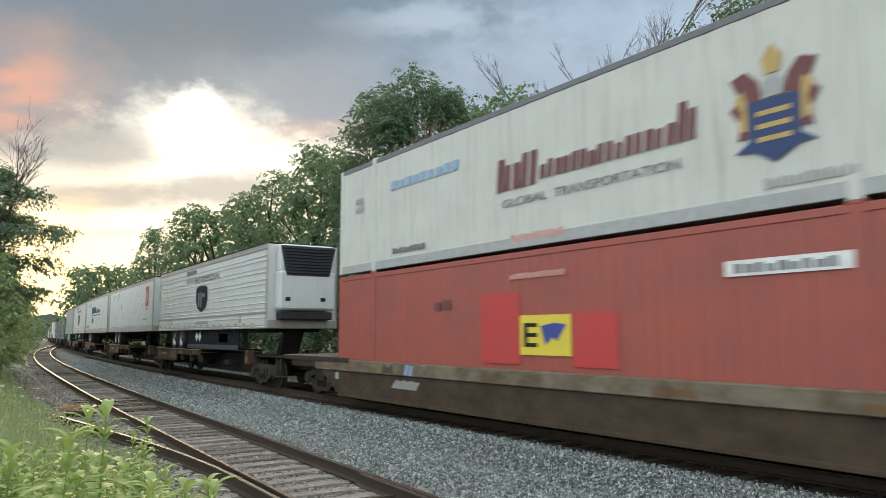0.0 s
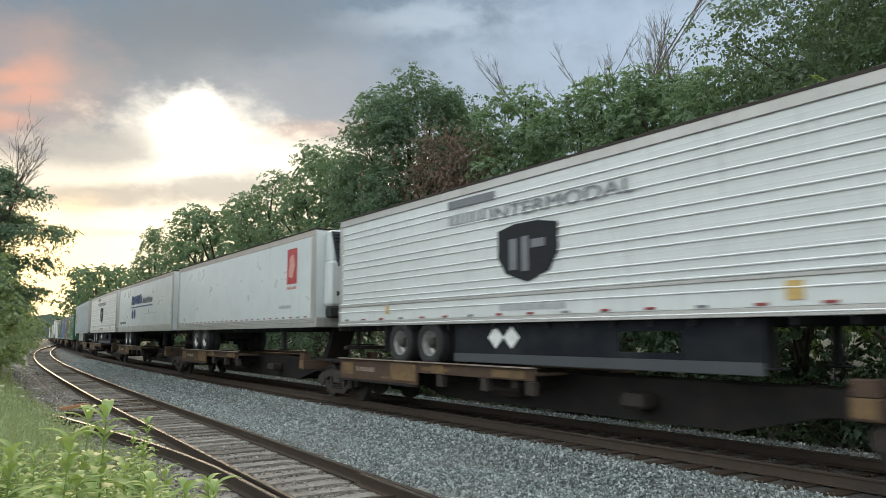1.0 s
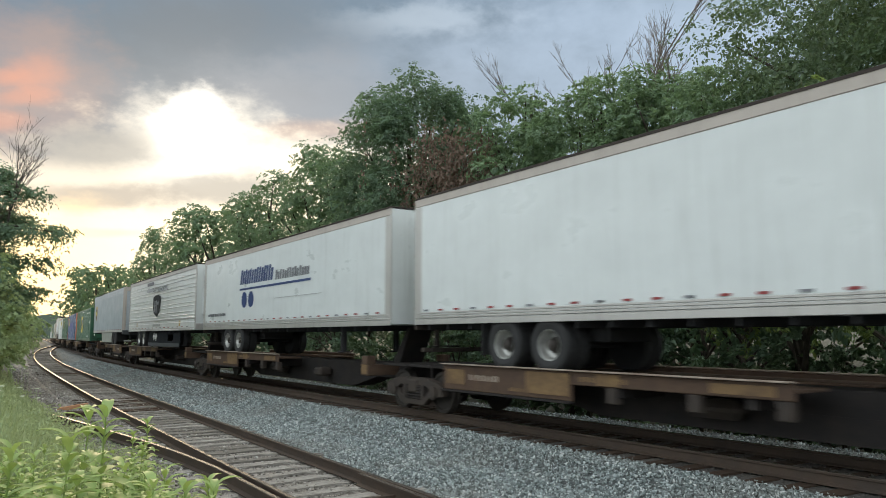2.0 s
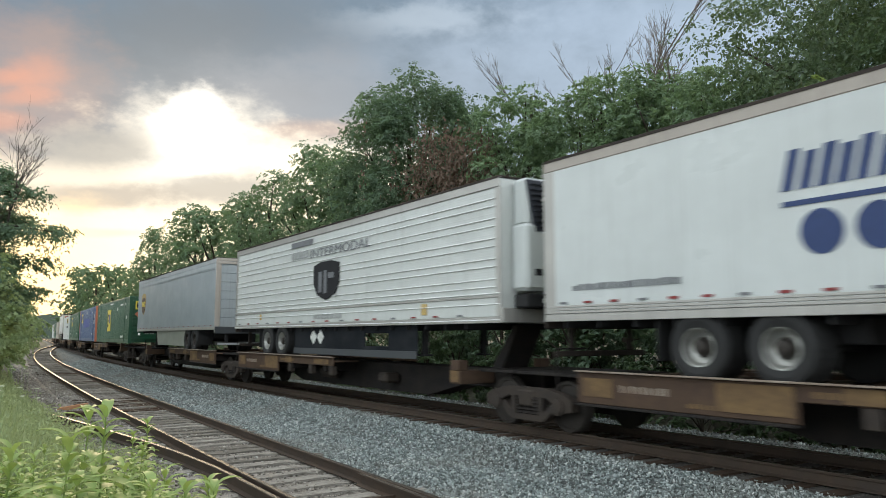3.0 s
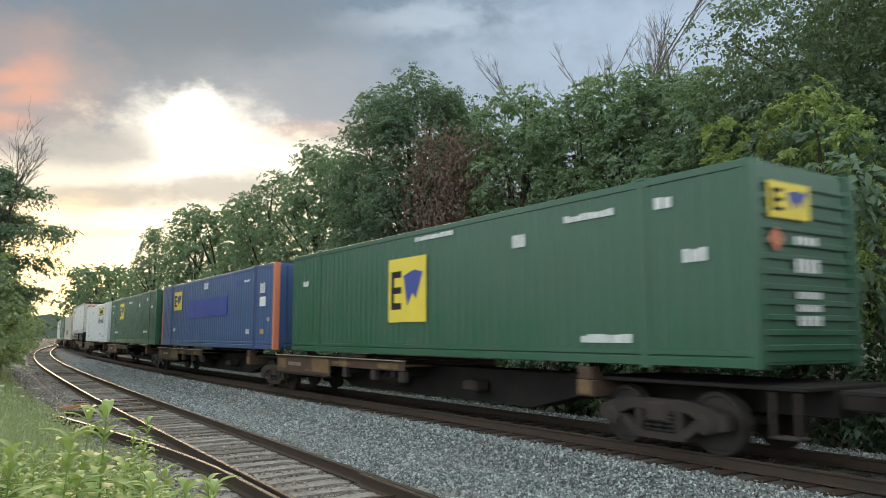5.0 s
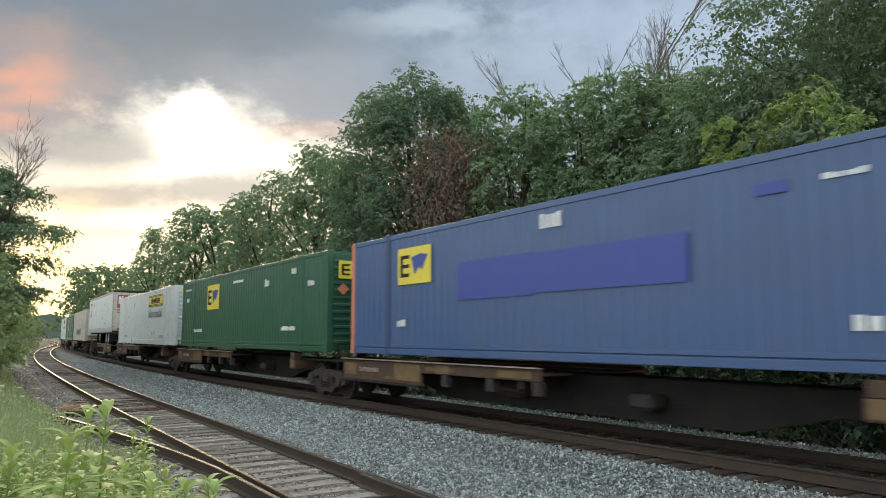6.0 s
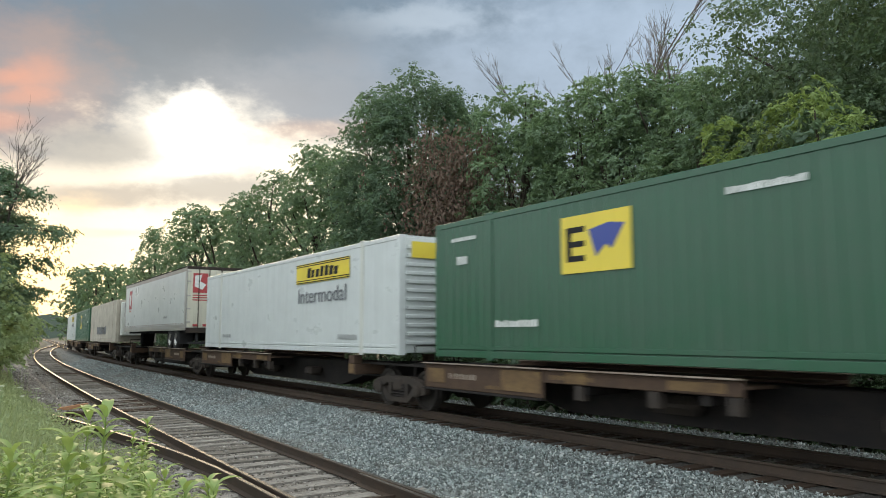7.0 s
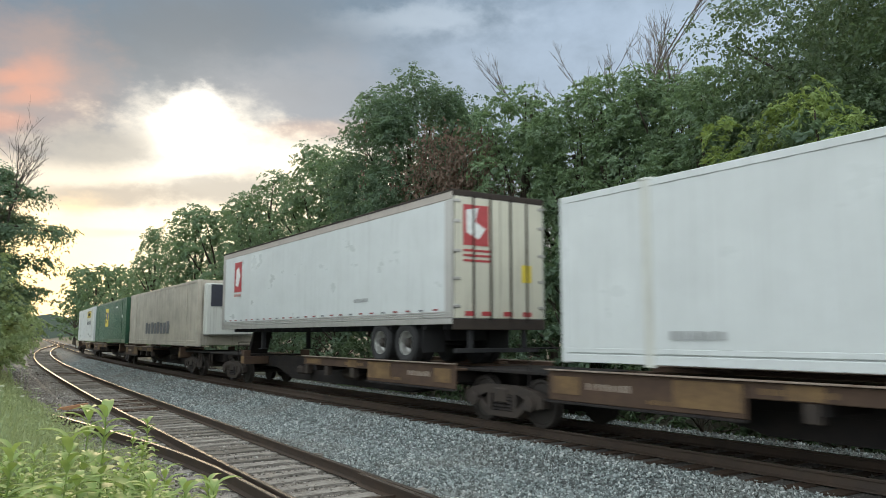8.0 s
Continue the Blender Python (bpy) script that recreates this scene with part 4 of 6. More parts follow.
for az, dist, z, s in ((-26.5, 3.6, 0.05, 0.95), (-23.0, 3.2, 0.05, 0.90), (-28.5, 3.4, 0.05, 0.92), (-19.6, 4.2, -0.05, 0.96), (-21.0, 3.5, 0.0, 0.88), (-15.9, 4.4, -0.12, 0.98), (-25.2, 4.4, 0.0, 1.0),
                       (-29.8, 3.9, 0.05, 0.95), (-31.5, 3.3, 0.05, 0.95), (-27.3, 3.0, 0.05, 0.82), (-17.8, 3.7, -0.05, 0.82), (-21.8, 3.0, 0.02, 0.78), (-24.0, 3.9, 0.03, 1.0), (-22.4, 4.4, 0.0, 0.95), (-18.8, 4.8, -0.1, 0.95)):
    set_weed(wr.choice((milkweed, stalk)), az, dist, z, wr.uniform(0, 360), s * wr.uniform(0.94, 1.05))
for i in range(110):
    az, dist = wr.uniform(-33, -15), wr.uniform(3.0, 8.5)
    if dist > 5.2 and az > -21 or az > -18 and dist > 4.6:
        continue
    set_weed(wr.choice((stalk, stalk, milkweed)), az, dist, -0.05 - 0.035 * (dist - 3), wr.uniform(0, 360), wr.uniform(0.55, 0.86))


def umbel(name, seed):
    rng = random.Random(seed)
    w = thing(name, "pale white flower umbel on a thin green stem", "flower", group="flowers in the grass")
    bm = tube(bmesh.new(), [(0, 0, 0), (0.02, 0, 0.6), (0.05, 0.02, 1.15)], [0.006, 0.005, 0.003], 5)
    part("stem", bm, GRASS, w)
    bm = bmesh.new()
    for i in range(26):
        r, a = 0.030 * math.sqrt(rng.random()), rng.uniform(0, 6.28)
        x, y, z = 0.05 + r * math.cos(a), 0.02 + r * math.sin(a), 1.17 - r * r * 3 + rng.uniform(0, 0.01)
        box(bm, x - 0.007, x + 0.007, y - 0.007, y + 0.007, z, z + 0.008)
    part("flower_head", bm, UMBEL, w)
    return w


flower = umbel("umbel_flower", 5)
set_weed(flower, -29.2, 12, -0.15, 0, 1.0, copy=False)
for i in range(26):
    set_weed(flower, wr.uniform(-33, -27.6), wr.uniform(11, 26), -0.2, wr.uniform(0, 360), wr.uniform(0.8, 1.1))

# ---- the train ----
# local axes of each vehicle: x forward (the way it travels), -y toward the viewer, z = 0 at the rail heads
SPEED = 21.787
HALF = 8.07        # half the length of a 53-foot box
SIDE = -1.295      # its near face
moving = []        # (thing, place along the line at 0 s, half the distance between its supports)


def ride(ob, u0, a=7.0):
    moving.append((ob, u0, a))
    return ob


def plate(x0, x1, z0, z1, y=SIDE, t=0.006):
    """A thin marking on the near face."""
    return boxes((x0, x1, y - t, y, z0, z1))


def bars(x0, x1, z0, z1, n, seed=1, y=SIDE, t=0.006, slant=0.0):
    """A line of writing that cannot be read, as plain upright bars."""
    rng = random.Random(seed)
    bm = bmesh.new()
    w = (x1 - x0) / n
    for i in range(n):
        a = x0 + i * w
        f = rng.uniform(0.62, 0.80)
        h = (z1 - z0) * rng.choice((1.0, 1.0, 0.78, 0.9))
        v = box(bm, a, a + w * f, y - t, y, z0, z0 + h)
        for q in v:
            q.co.x += slant * (q.co.z - z0)
    return bm


def marking(*args):
    """A line of small bars of writing as one part."""
    return tagged(part(*args), kind="stuff")


def words(name, text, x0, x1, z0, z1, mat, parent, y=SIDE, shear=0.0, label=""):
    """Readable words in the built-in font, fitted to a rectangle of the near face."""
    cu = bpy.data.curves.new(name, "FONT")
    cu.body, cu.extrude, cu.shear = text, 0.003, shear
    tmp = new(name, cu)
    dg = bpy.context.evaluated_depsgraph_get()
    me = bpy.data.meshes.new_from_object(tmp.evaluated_get(dg))
    bpy.data.objects.remove(tmp)
    co = np.array([v.co for v in me.vertices])
    lo, hi = co.min(0), co.max(0)
    for v in me.vertices:
        a, b, c = v.co
        v.co = (x0 + (a - lo[0]) / (hi[0] - lo[0]) * (x1 - x0), y - 0.004 - c, z0 + (b - lo[1]) / (hi[1] - lo[1]) * (z1 - z0))
    me.materials.clear()
    me.materials.append(mat)
    ob = new(name, me)
    ob.parent = parent
    return tagged(ob, label)


def shield(cx, cz, w, h):
    k = [(-0.5, 0.42), (-0.5, -0.05), (-0.36, -0.34), (0, -0.5), (0.36, -0.34), (0.5, -0.05), (0.5, 0.42), (0.2, 0.5), (-0.2, 0.5)]
    return [(cx + a * w, cz + b * h) for a, b in k]


def bogie(parent, x):
    """A two-axle truck, cast side frames outside the wheels, centred at x."""
    for s in (-1, 1):
        y0, y1 = sorted((s * 0.93, s * 1.09))
        bm = bmesh.new()
        for o in ([(-1.24, 0.40), (-1.06, 0.36), (-0.76, 0.50), (-0.52, 0.60), (0.52, 0.60), (0.76, 0.50), (1.06, 0.36), (1.24, 0.40), (1.24, 0.58), (1.02, 0.68), (0.52, 0.77), (-0.52, 0.77), (-1.02, 0.68), (-1.24, 0.58)],
                  [(-0.80, 0.40), (-0.46, 0.16), (0.46, 0.16), (0.80, 0.40), (0.70, 0.50), (0.40, 0.27), (-0.40, 0.27), (-0.70, 0.50)],
                  [(-0.45, 0.26), (-0.33, 0.26), (-0.33, 0.61), (-0.45, 0.61)], [(0.33, 0.26), (0.45, 0.26), (0.45, 0.61), (0.33, 0.61)]):
            ring = prism([(x + p, q) for p, q in o], y0, y1)
            me = bpy.data.meshes.new("casting")
            ring.to_mesh(me)
            ring.free()
            bm.from_mesh(me)
            bpy.data.meshes.remove(me)
        fr = part("side_frame", bm, TRUCK, parent, "sooty cast side frame")
        for k in (-0.21, 0, 0.21):
            coil = [(0.085, 0), (0.10, 0.02), (0.085, 0.04), (0.07, 0.06)] * 5
            sp = lathe_y(bmesh.new(), 0, 0, [(r, 0.0665 * (i // 4) + d) for i, (r, d) in enumerate(coil)], 12)
            bmesh.ops.transform(sp, matrix=Matrix.Translation((x + k, s * 1.02, 0.27)) @ Matrix.Rotation(radians(90), 4, "X"), verts=sp.verts[:])
            part("spring", sp, CAR_DARK, fr)
        for ax in (-0.89, 0.89):
            part("bearing_cap", lathe_y(bmesh.new(), x + ax, 0.46, [(0.10, s * 1.09), (0.15, s * 1.10), (0.15, s * 1.14), (0.08, s * 1.16)][::s], 14), TRUCK, fr)
    part("bolster", boxes((x - 0.22, x + 0.22, -1.12, 1.12, 0.42, 0.72), bevel=0.03), TRUCK, parent)
    for ax in (-0.89, 0.89):
        ws = part("wheelset", lathe_y(bmesh.new(), x + ax, 0.46, [(0.07, -1.05), (0.08, -0.80), (0.08, 0.80), (0.07, 1.05)], 12), WHEEL, parent)
        for s in (-1, 1):
            prof = [(0.20, s * 0.82), (0.38, s * 0.815), (0.40, s * 0.84), (0.46, s * 0.835), (0.462, s * 0.74), (0.49, s * 0.72), (0.49, s * 0.69), (0.30, s * 0.70)]
            part("wheel", lathe_y(bmesh.new(), x + ax, 0.46, prof if s < 0 else prof, 26), WHEEL, ws)


def spine_car(label, pitch, front_bogie, turned=False, front_nose=0.0, rear_nose=0.0, rear_bogie=True):
    """One platform of an articulated flat car, x from -pitch/2 (rear joint) to pitch/2."""
    car = thing("flat_car", label, "rail car", group="platforms of the articulated train")
    h = pitch / 2
    k = -1 if turned else 1

    def X(a, b):
        return tuple(sorted((k * a, k * b)))
    body = part("centre_sill", boxes((-h + 0.4 - rear_nose, h - 0.4 + front_nose, -0.33, 0.33, 0.62, 1.02), bevel=0.02), CAR_DARK, car, "sooty box-section centre sill")
    belly = [(k * a, b) for a, b in ((-5.2, 0.66), (-3.6, 0.30), (4.2, 0.30), (5.8, 0.66))]
    part("fish_belly", prism(belly if k > 0 else belly[::-1], -0.34, 0.34), CAR_DARK, body)
    # wheel runway deck at the end where the trailer's wheels stand
    for s in (-1, 1):
        y0, y1 = sorted((s * 0.55, s * 1.30))
        part("deck", boxes((*X(-7.15, 0.85), y0, y1, 1.0, 1.05), bevel=0.01), CAR_RUST, car)
        e0, e1 = sorted((s * 1.31, s * 1.36))
        beam = part("side_beam", boxes((*X(-7.15, -3.2), e0, e1, 0.62, 1.13), (*X(-3.19, 0.85), e0, e1, 0.90, 1.13), bevel=0.012), CAR_RUST, car, "worn brown side beam with yellow stencils")
        f0, f1 = sorted((s * 1.30, s * 1.44))
        part("lower_flange", boxes((*X(-7.15, -3.2), f0, f1, 0.58, 0.618), bevel=0.006), CAR_DARK, beam)
        # the flange's pale colour paints the sky's reflection along the deck
        part("top_flange", boxes((*X(-7.15, 0.85), f0, f1, 1.132, 1.155), bevel=0.005), SHEEN_AND_STENCIL, beam, "deck edge with sky reflection in its pale colour")
        part("yellow_patch", boxes((*X(-7.0, -6.35), s * 1.368 - 0.006, s * 1.368 + 0.002, 0.74, 1.04)), CAR_TAN, beam, "worn yellow stencil panel")
        if s < 0:
            for a, b, z, w, n in ((-6.2, -5.2, 0.84, 0.11, 3), (-4.9, -4.1, 0.70, 0.07, 5), (-3.0, -1.9, 0.965, 0.08, 7)):
                a, b = X(a, b)
                marking("worn_stencil", bars(a, b, z, z + w, 9, n, -1.3605), SHEEN_AND_STENCIL if n == 3 else CAR_TAN, beam)
        for a, b, c, d in ((-4.4, 1.15, 0.70, 1.09), (-2.6, 0.5, 0.92, 1.11), (-0.4, 1.0, 0.94, 1.08)):
            part("tan_patch", boxes((*X(a, a + b), s * 1.368 - 0.006, s * 1.368 + 0.002, c, d)), CAR_TAN, beam)
        for a in (-2.3, -0.7, 0.7):
            part("beam_bracket", boxes((*X(a - 0.11, a + 0.11), *sorted((s * 1.20, s * 1.355)), 0.64, 0.895), bevel=0.012), TRUCK, beam, "sooty bracket under the side beam")
        for xx in (-6.8, -4.6, -2.2, 0.2):
            part("cross_bearer", boxes((*X(xx - 0.09, xx + 0.09), *sorted((s * 0.33, s * 1.30)), 0.74, 0.998), bevel=0.01), CAR_DARK, car)
        # pedestals that carry container corners
        for xx in (6.7, -5.45):
            p = part("pedestal", boxes((*X(xx - 0.20, xx + 0.20), *sorted((s * 0.34, s * 1.26)), 0.72, 1.0), (*X(xx - 0.16, xx + 0.16), *sorted((s * 1.02, s * 1.27)), 1.0, 1.22 if xx > 0 else 1.12), bevel=0.015),
                     CAR_RUST, car, "tan container pedestal")
            part("pedestal_face", boxes((*X(xx - 0.15, xx + 0.15), s * 1.272 - 0.005, s * 1.272 + 0.005, 0.76, 1.0)), CAR_TAN, p)
    # end platforms over the joints, hitch and fittings
    part("end_platform", boxes((-h - 0.35 - rear_nose, -h + 1.6, -1.05, 1.05, 1.0, 1.06), bevel=0.01), CAR_DARK, car)
    part("end_platform", boxes((h - 1.55, h - 0.40 + front_nose, -1.05, 1.05, 1.0, 1.06), bevel=0.01), CAR_DARK, car)
    part("brake_valve", boxes((k * 2.6 - 0.25, k * 2.6 + 0.25, -0.78, -0.36, 0.52, 0.78), bevel=0.06), TRUCK, car)
    part("air_reservoir", boxes((k * -0.9 - 0.5, k * -0.9 + 0.5, -0.78, -0.40, 0.50, 0.80), bevel=0.12), TRUCK, car)
    rail_bar = tube(bmesh.new(), [(-h + 1.0, -1.20, 0.80), (-h + 1.0, -1.20, 1.50), (-h + 1.0, -0.45, 1.50)], [0.018] * 3, 6)
    part("grab_rail", rail_bar, CAR_DARK, car)
    if rear_bogie:
        bogie(car, -h)
    if front_bogie:
        bogie(car, h)
    for nose, sgn in ((front_nose, 1), (rear_nose, -1)):
        if nose:
            part("coupler", boxes((*sorted((sgn * (h + nose - 0.45), sgn * (h + nose + 0.55))), -0.14, 0.14, 0.72, 0.98), bevel=0.03), TRUCK, car)
            st = part("end_step", boxes((*sorted((sgn * (h + nose - 0.75), sgn * (h + nose - 0.35))), -1.30, -1.05, 0.40, 0.44), bevel=0.01), TRUCK, car, "side step under the end")
            for d in (0.0, 0.36):
                part("step_hanger", boxes((*sorted((sgn * (h + nose - 0.75 + d), sgn * (h + nose - 0.71 + d))), -1.29, -1.25, 0.44, 1.0)), TRUCK, st)
    return car


def hitch(car, x):
    part("trailer_hitch", prism([(x - 0.7, 1.0), (x - 0.3, 1.0), (x + 0.25, 1.95), (x + 0.1, 1.95)], -0.35, 0.35), CAR_DARK, car, "black collapsible trailer hitch")


def tyre_pair(parent, x, z, r, rim=True):
    """One axle end pair of road tyres on each side."""
    for s in (-1, 1):
        y0, y1 = s * 0.70, s * 1.26
        prof = [(r * 0.50, y1 - s * 0.21), (r * 0.555, y1 - s * 0.02), (r * 0.75, y1 + s * 0.012), (r * 0.93, y1), (r, y1 - s * 0.05), (r, y1 - s * 0.24), (r * 0.9, y1 - s * 0.27), (r, y1 - s * 0.30), (r, y0 + s * 0.03), (r * 0.9, y0)]
        t = part("tyre", lathe_y(bmesh.new(), x, z, prof, 28), BLACK, parent)
        part("rim", lathe_y(bmesh.new(), x, z, [(r * 0.56, y1 - s * 0.012), (r * 0.53, y1 - s * 0.015), (r * 0.45, y1 - s * 0.15), (r * 0.36, y1 - s * 0.175), (r * 0.30, y1 - s * 0.16)], 24, capped=False), RIM if rim else WHEEL, t)
        part("hub", lathe_y(bmesh.new(), x, z, [(r * 0.34, y1 - s * 0.185), (r * 0.25, y1 - s * 0.14), (r * 0.20, y1 - s * 0.05), (0.04, y1 - s * 0.03)], 20), WHEEL, t)


def ribbed_wall(x0, x1, z0, z1, y, pitch_z, depth=0.012, out=-1):
    """A wall skin with level ribs."""
    prof = []
    z = z0
    while z < z1 - 0.02:
        prof += [(z, 0), (min(z + pitch_z * 0.72, z1), 0), (min(z + pitch_z * 0.80, z1), depth), (min(z + pitch_z * 0.94, z1), depth)]
        z += pitch_z
    prof.append((z1, 0))
    bm = bmesh.new()
    a = [bm.verts.new((x0, y + out * d, q)) for q, d in prof]
    b = [bm.verts.new((x1, y + out * d, q)) for q, d in prof]
    for i in range(len(prof) - 1):
        bm.faces.new((a[i], b[i], b[i + 1], a[i + 1]) if out < 0 else (b[i], a[i], a[i + 1], b[i + 1]))
    return bm


def panel_wall(x0, x1, z0, z1, y, step, depth, out=-1):
    """A wall skin with upright corrugations."""
    bm = bmesh.new()
    prof = []
    x = x0
    while x < x1 - 0.02:
        prof += [(x, 0), (min(x + step * 0.42, x1), 0), (min(x + step * 0.55, x1), depth), (min(x + step * 0.90, x1), depth)]
        x += step
    prof.append((x1, 0))
    a = [bm.verts.new((q, y - out * d, z0)) for q, d in prof]
    b = [bm.verts.new((q, y - out * d, z1)) for q, d in prof]
    for i in range(len(prof) - 1):
        bm.faces.new((a[i], a[i + 1], b[i + 1], b[i]) if out < 0 else (a[i + 1], a[i], b[i], b[i + 1]))
    return bm


def trailer(label, style, body_mat, turned=False, reefer=False, skirt=False, rim=True, axles=(3.25, 4.55), z0=1.98, height=2.91):
    """A highway semi-trailer standing on a rail car; turned: its rear doors lead."""
    t = thing("semi_trailer", label, "trailer", group="trailers on the train")
    k = -1 if turned else 1
    L, z1 = HALF, z0 + height

    def X(a, b):
        return tuple(sorted((k * a, k * b)))
    core = part("box_body", boxes((-L + 0.03, L - 0.03, -1.27, 1.27, z0 + 0.02, z1 - 0.02), bevel=0.02), body_mat, t)
    for s in (-1, 1):
        y = s * 1.282
        if style == "ribbed":
            part("side_skin", ribbed_wall(-L + 0.17, L - 0.17, z0 + 0.52, z1 - 0.22, y, 0.105, 0.0012, s), body_mat, core, "white skin with fine pressed lines")
            for i in range(10):
                q = z0 + 0.70 + (i // 2) * 0.405 + (i % 2) * 0.155
                part("level_rib", boxes((-L + 0.17, L - 0.17, *sorted((s * 1.284, s * 1.312)), q, q + 0.030), bevel=0.012), RIB, core, "bright level rib")
            for q in (z0 + 0.36, z0 + 0.045):
                part("lower_rib", boxes((-L + 0.02, L - 0.02, *sorted((s * 1.293, s * 1.316)), q, q + 0.026), bevel=0.010), RIB, core, "bright rib along the lower band")
            for q, w in ((z0 + 0.50, 0.05), (z0 + 0.57, 0.03)):
                part("moulding", boxes((-L + 0.02, L - 0.02, *sorted((s * 1.284, s * 1.315)), q, q + w), bevel=0.01), RIB if w < 0.04 else SILVER, core, "aluminium moulding")
            part("lower_band", boxes((-L + 0.02, L - 0.02, *sorted((y, s * 1.292)), z0 + 0.13, z0 + 0.52), bevel=0.003), body_mat, core)
        elif style == "panel":
            part("side_skin", panel_wall(-L + 0.30, L - 0.30, z0 + 0.16, z1 - 0.22, y + s * 0.004, 1.22, 0.005, s), body_mat, core)
        else:
            part("side_skin", boxes((-L + 0.05, L - 0.05, *sorted((y, s * 1.290)), z0 + 0.14, z1 - 0.2), bevel=0.003), body_mat, core)
        if style == "smooth_side":
            for q in (0.135, 0.185, 0.235):
                part("rail_ridge", boxes((-L + 0.01, L - 0.01, *sorted((s * 1.27, s * 1.303)), z0 + q, z0 + q + 0.042), bevel=0.008), SILVER, core, "ridge of the aluminium bottom rail")
        part("gutter", boxes((-L, L, *sorted((s * 1.303, s * 1.312)), z1 - 0.028, z1 + 0.004)), TRUCK, core, "dark sooty gutter line")
        part("bottom_rail", boxes((-L, L, *sorted((s * 1.27, s * 1.305)), z0, z0 + 0.125), bevel=0.008), SILVER, core, "dull aluminium bottom rail")
        part("top_rail", boxes((-L, L, *sorted((s * 1.27, s * 1.302)), z1 - 0.20, z1), bevel=0.012), {"smooth_side": TAUPE, "smooth": PALE_RAIL}.get(style, SILVER), core, "dull weathered top rail")
        for e in (-1, 1):
            part("corner_post", boxes((*sorted((e * (L - (0.15 if style == "ribbed" else 0.28)), e * (L + 0.005))), *sorted((s * 1.26, s * 1.300)), z0 + 0.13, z1 - 0.205), bevel=0.012), body_mat if style == "smooth" else SILVER, core)
    # red and white marker tape
    lift = 0.30 if style == "smooth_side" else 0.150
    gap = {"smooth": 0.46, "smooth_side": 0.60}.get(style, 0.95)
    for i in range(int(15.9 / gap)):
        x = -L + 0.4 + i * gap
        part("red_tape", boxes((x, x + 0.19, SIDE - 0.016, SIDE - 0.0095 if style != "ribbed" else SIDE + 0.004, z0 + lift, z0 + lift + 0.038)), (TAPE if i % 2 else INK_FAINT) if style == "smooth" else TAPE if i % 3 else INK_GREY, core)
    part("roof", boxes((-L + 0.01, L - 0.01, -1.285, 1.285, z1 + 0.001, z1 + 0.03), bevel=0.008), TRUCK, core, "sooty roof edge")
    # running gear
    r = 0.51
    zc = 1.055 + r
    for d in axles:
        tyre_pair(t, k * (-L + d), zc, r, rim)
    part("axle_frame", boxes((*X(-L + axles[0] - 0.8, -L + axles[1] + 0.8), -0.55, 0.55, zc + 0.05, z0), bevel=0.02), DARK, t, "black sliding axle frame")
    for d in axles:
        part("axle", lathe_y(bmesh.new(), k * (-L + d), zc, [(0.07, -1.1), (0.07, 1.1)], 10), DARK, t)
    for s in (-1, 1):
        part("mud_flap", boxes((*X(-L + axles[0] - 0.75, -L + axles[0] - 0.73), *sorted((s * 0.62, s * 1.25)), 1.35, z0), bevel=0.004), BLACK, t)
        part("landing_leg", boxes((*X(L - 3.55, L - 3.42), *sorted((s * 0.78, s * 0.92)), 1.30, z0), bevel=0.01), DARK, t)
        part("landing_foot", boxes((*X(L - 3.65, L - 3.32), *sorted((s * 0.72, s * 0.98)), 1.26, 1.30), bevel=0.01), DARK, t)
    for i in range(19):
        part("floor_beam", boxes((*X(-L + 0.4 + i * 0.8, -L + 0.46 + i * 0.8), -1.2, 1.2, z0 - 0.11, z0 + 0.02)), DARK, t)
    part("rear_guard", boxes((*X(-L + 0.05, -L + 0.15), -1.15, 1.15, 1.36, 1.46), *[(*X(-L + 0.06, -L + 0.14), q - 0.06, q + 0.06, 1.46, z0) for q in (-0.75, 0.75)], bevel=0.01), DARK if turned else TRUCK, t, "rear impact guard bar")
    # rear frame and doors
    part("rear_sill", boxes((*X(-L - 0.03, -L + 0.02), -1.28, 1.28, z0 - 0.12, z0 + 0.12), bevel=0.01), TRUCK if style != "smooth" else SILVER, t)
    for s in (-1, 1) if style != "smooth" else ():
        d = part("rear_door", boxes((*X(-L - 0.025, -L + 0.02), *sorted((s * 0.01, s * 1.24)), z0 + 0.13, z1 - 0.12), bevel=0.008), CREAM if style != "smooth" else SILVER, t)
        if style != "smooth":
            for q in (0.28, 0.75):
                part("lock_rod", boxes((*X(-L - 0.065, -L - 0.03), s * q - 0.016, s * q + 0.016, z0 + 0.05, z1 - 0.05)), TRUCK, d)
            for q in (0.35, 0.95, 1.55, 2.2, 2.65):
                part("hinge", boxes((*X(-L - 0.05, -L - 0.026), *sorted((s * 1.10, s * 1.29)), z0 + q, z0 + q + 0.07), bevel=0.006), SILVER, d)
    part("rear_header", boxes((*X(-L - 0.03, -L + 0.02), -1.28, 1.28, z1 - 0.115, z1 + 0.005), bevel=0.01), TRUCK if style != "smooth" else TAUPE, t)
    if style == "smooth":
        d = part("roll_up_door", boxes((*X(-L - 0.004, -L + 0.02), -1.10, 1.10, z0 + 0.10, z1 - 0.10)), GREYBOX, t, "pale roll-up rear door in level slats")
        for i in range(7):
            q = z0 + 0.125 + i * (z1 - z0 - 0.37) / 7
            part("door_slat", boxes((*X(-L - 0.022, -L - 0.005), -1.07, 1.07, q, q + (z1 - z0 - 0.37) / 7 - 0.012), bevel=0.006), PALE_RAIL, d)
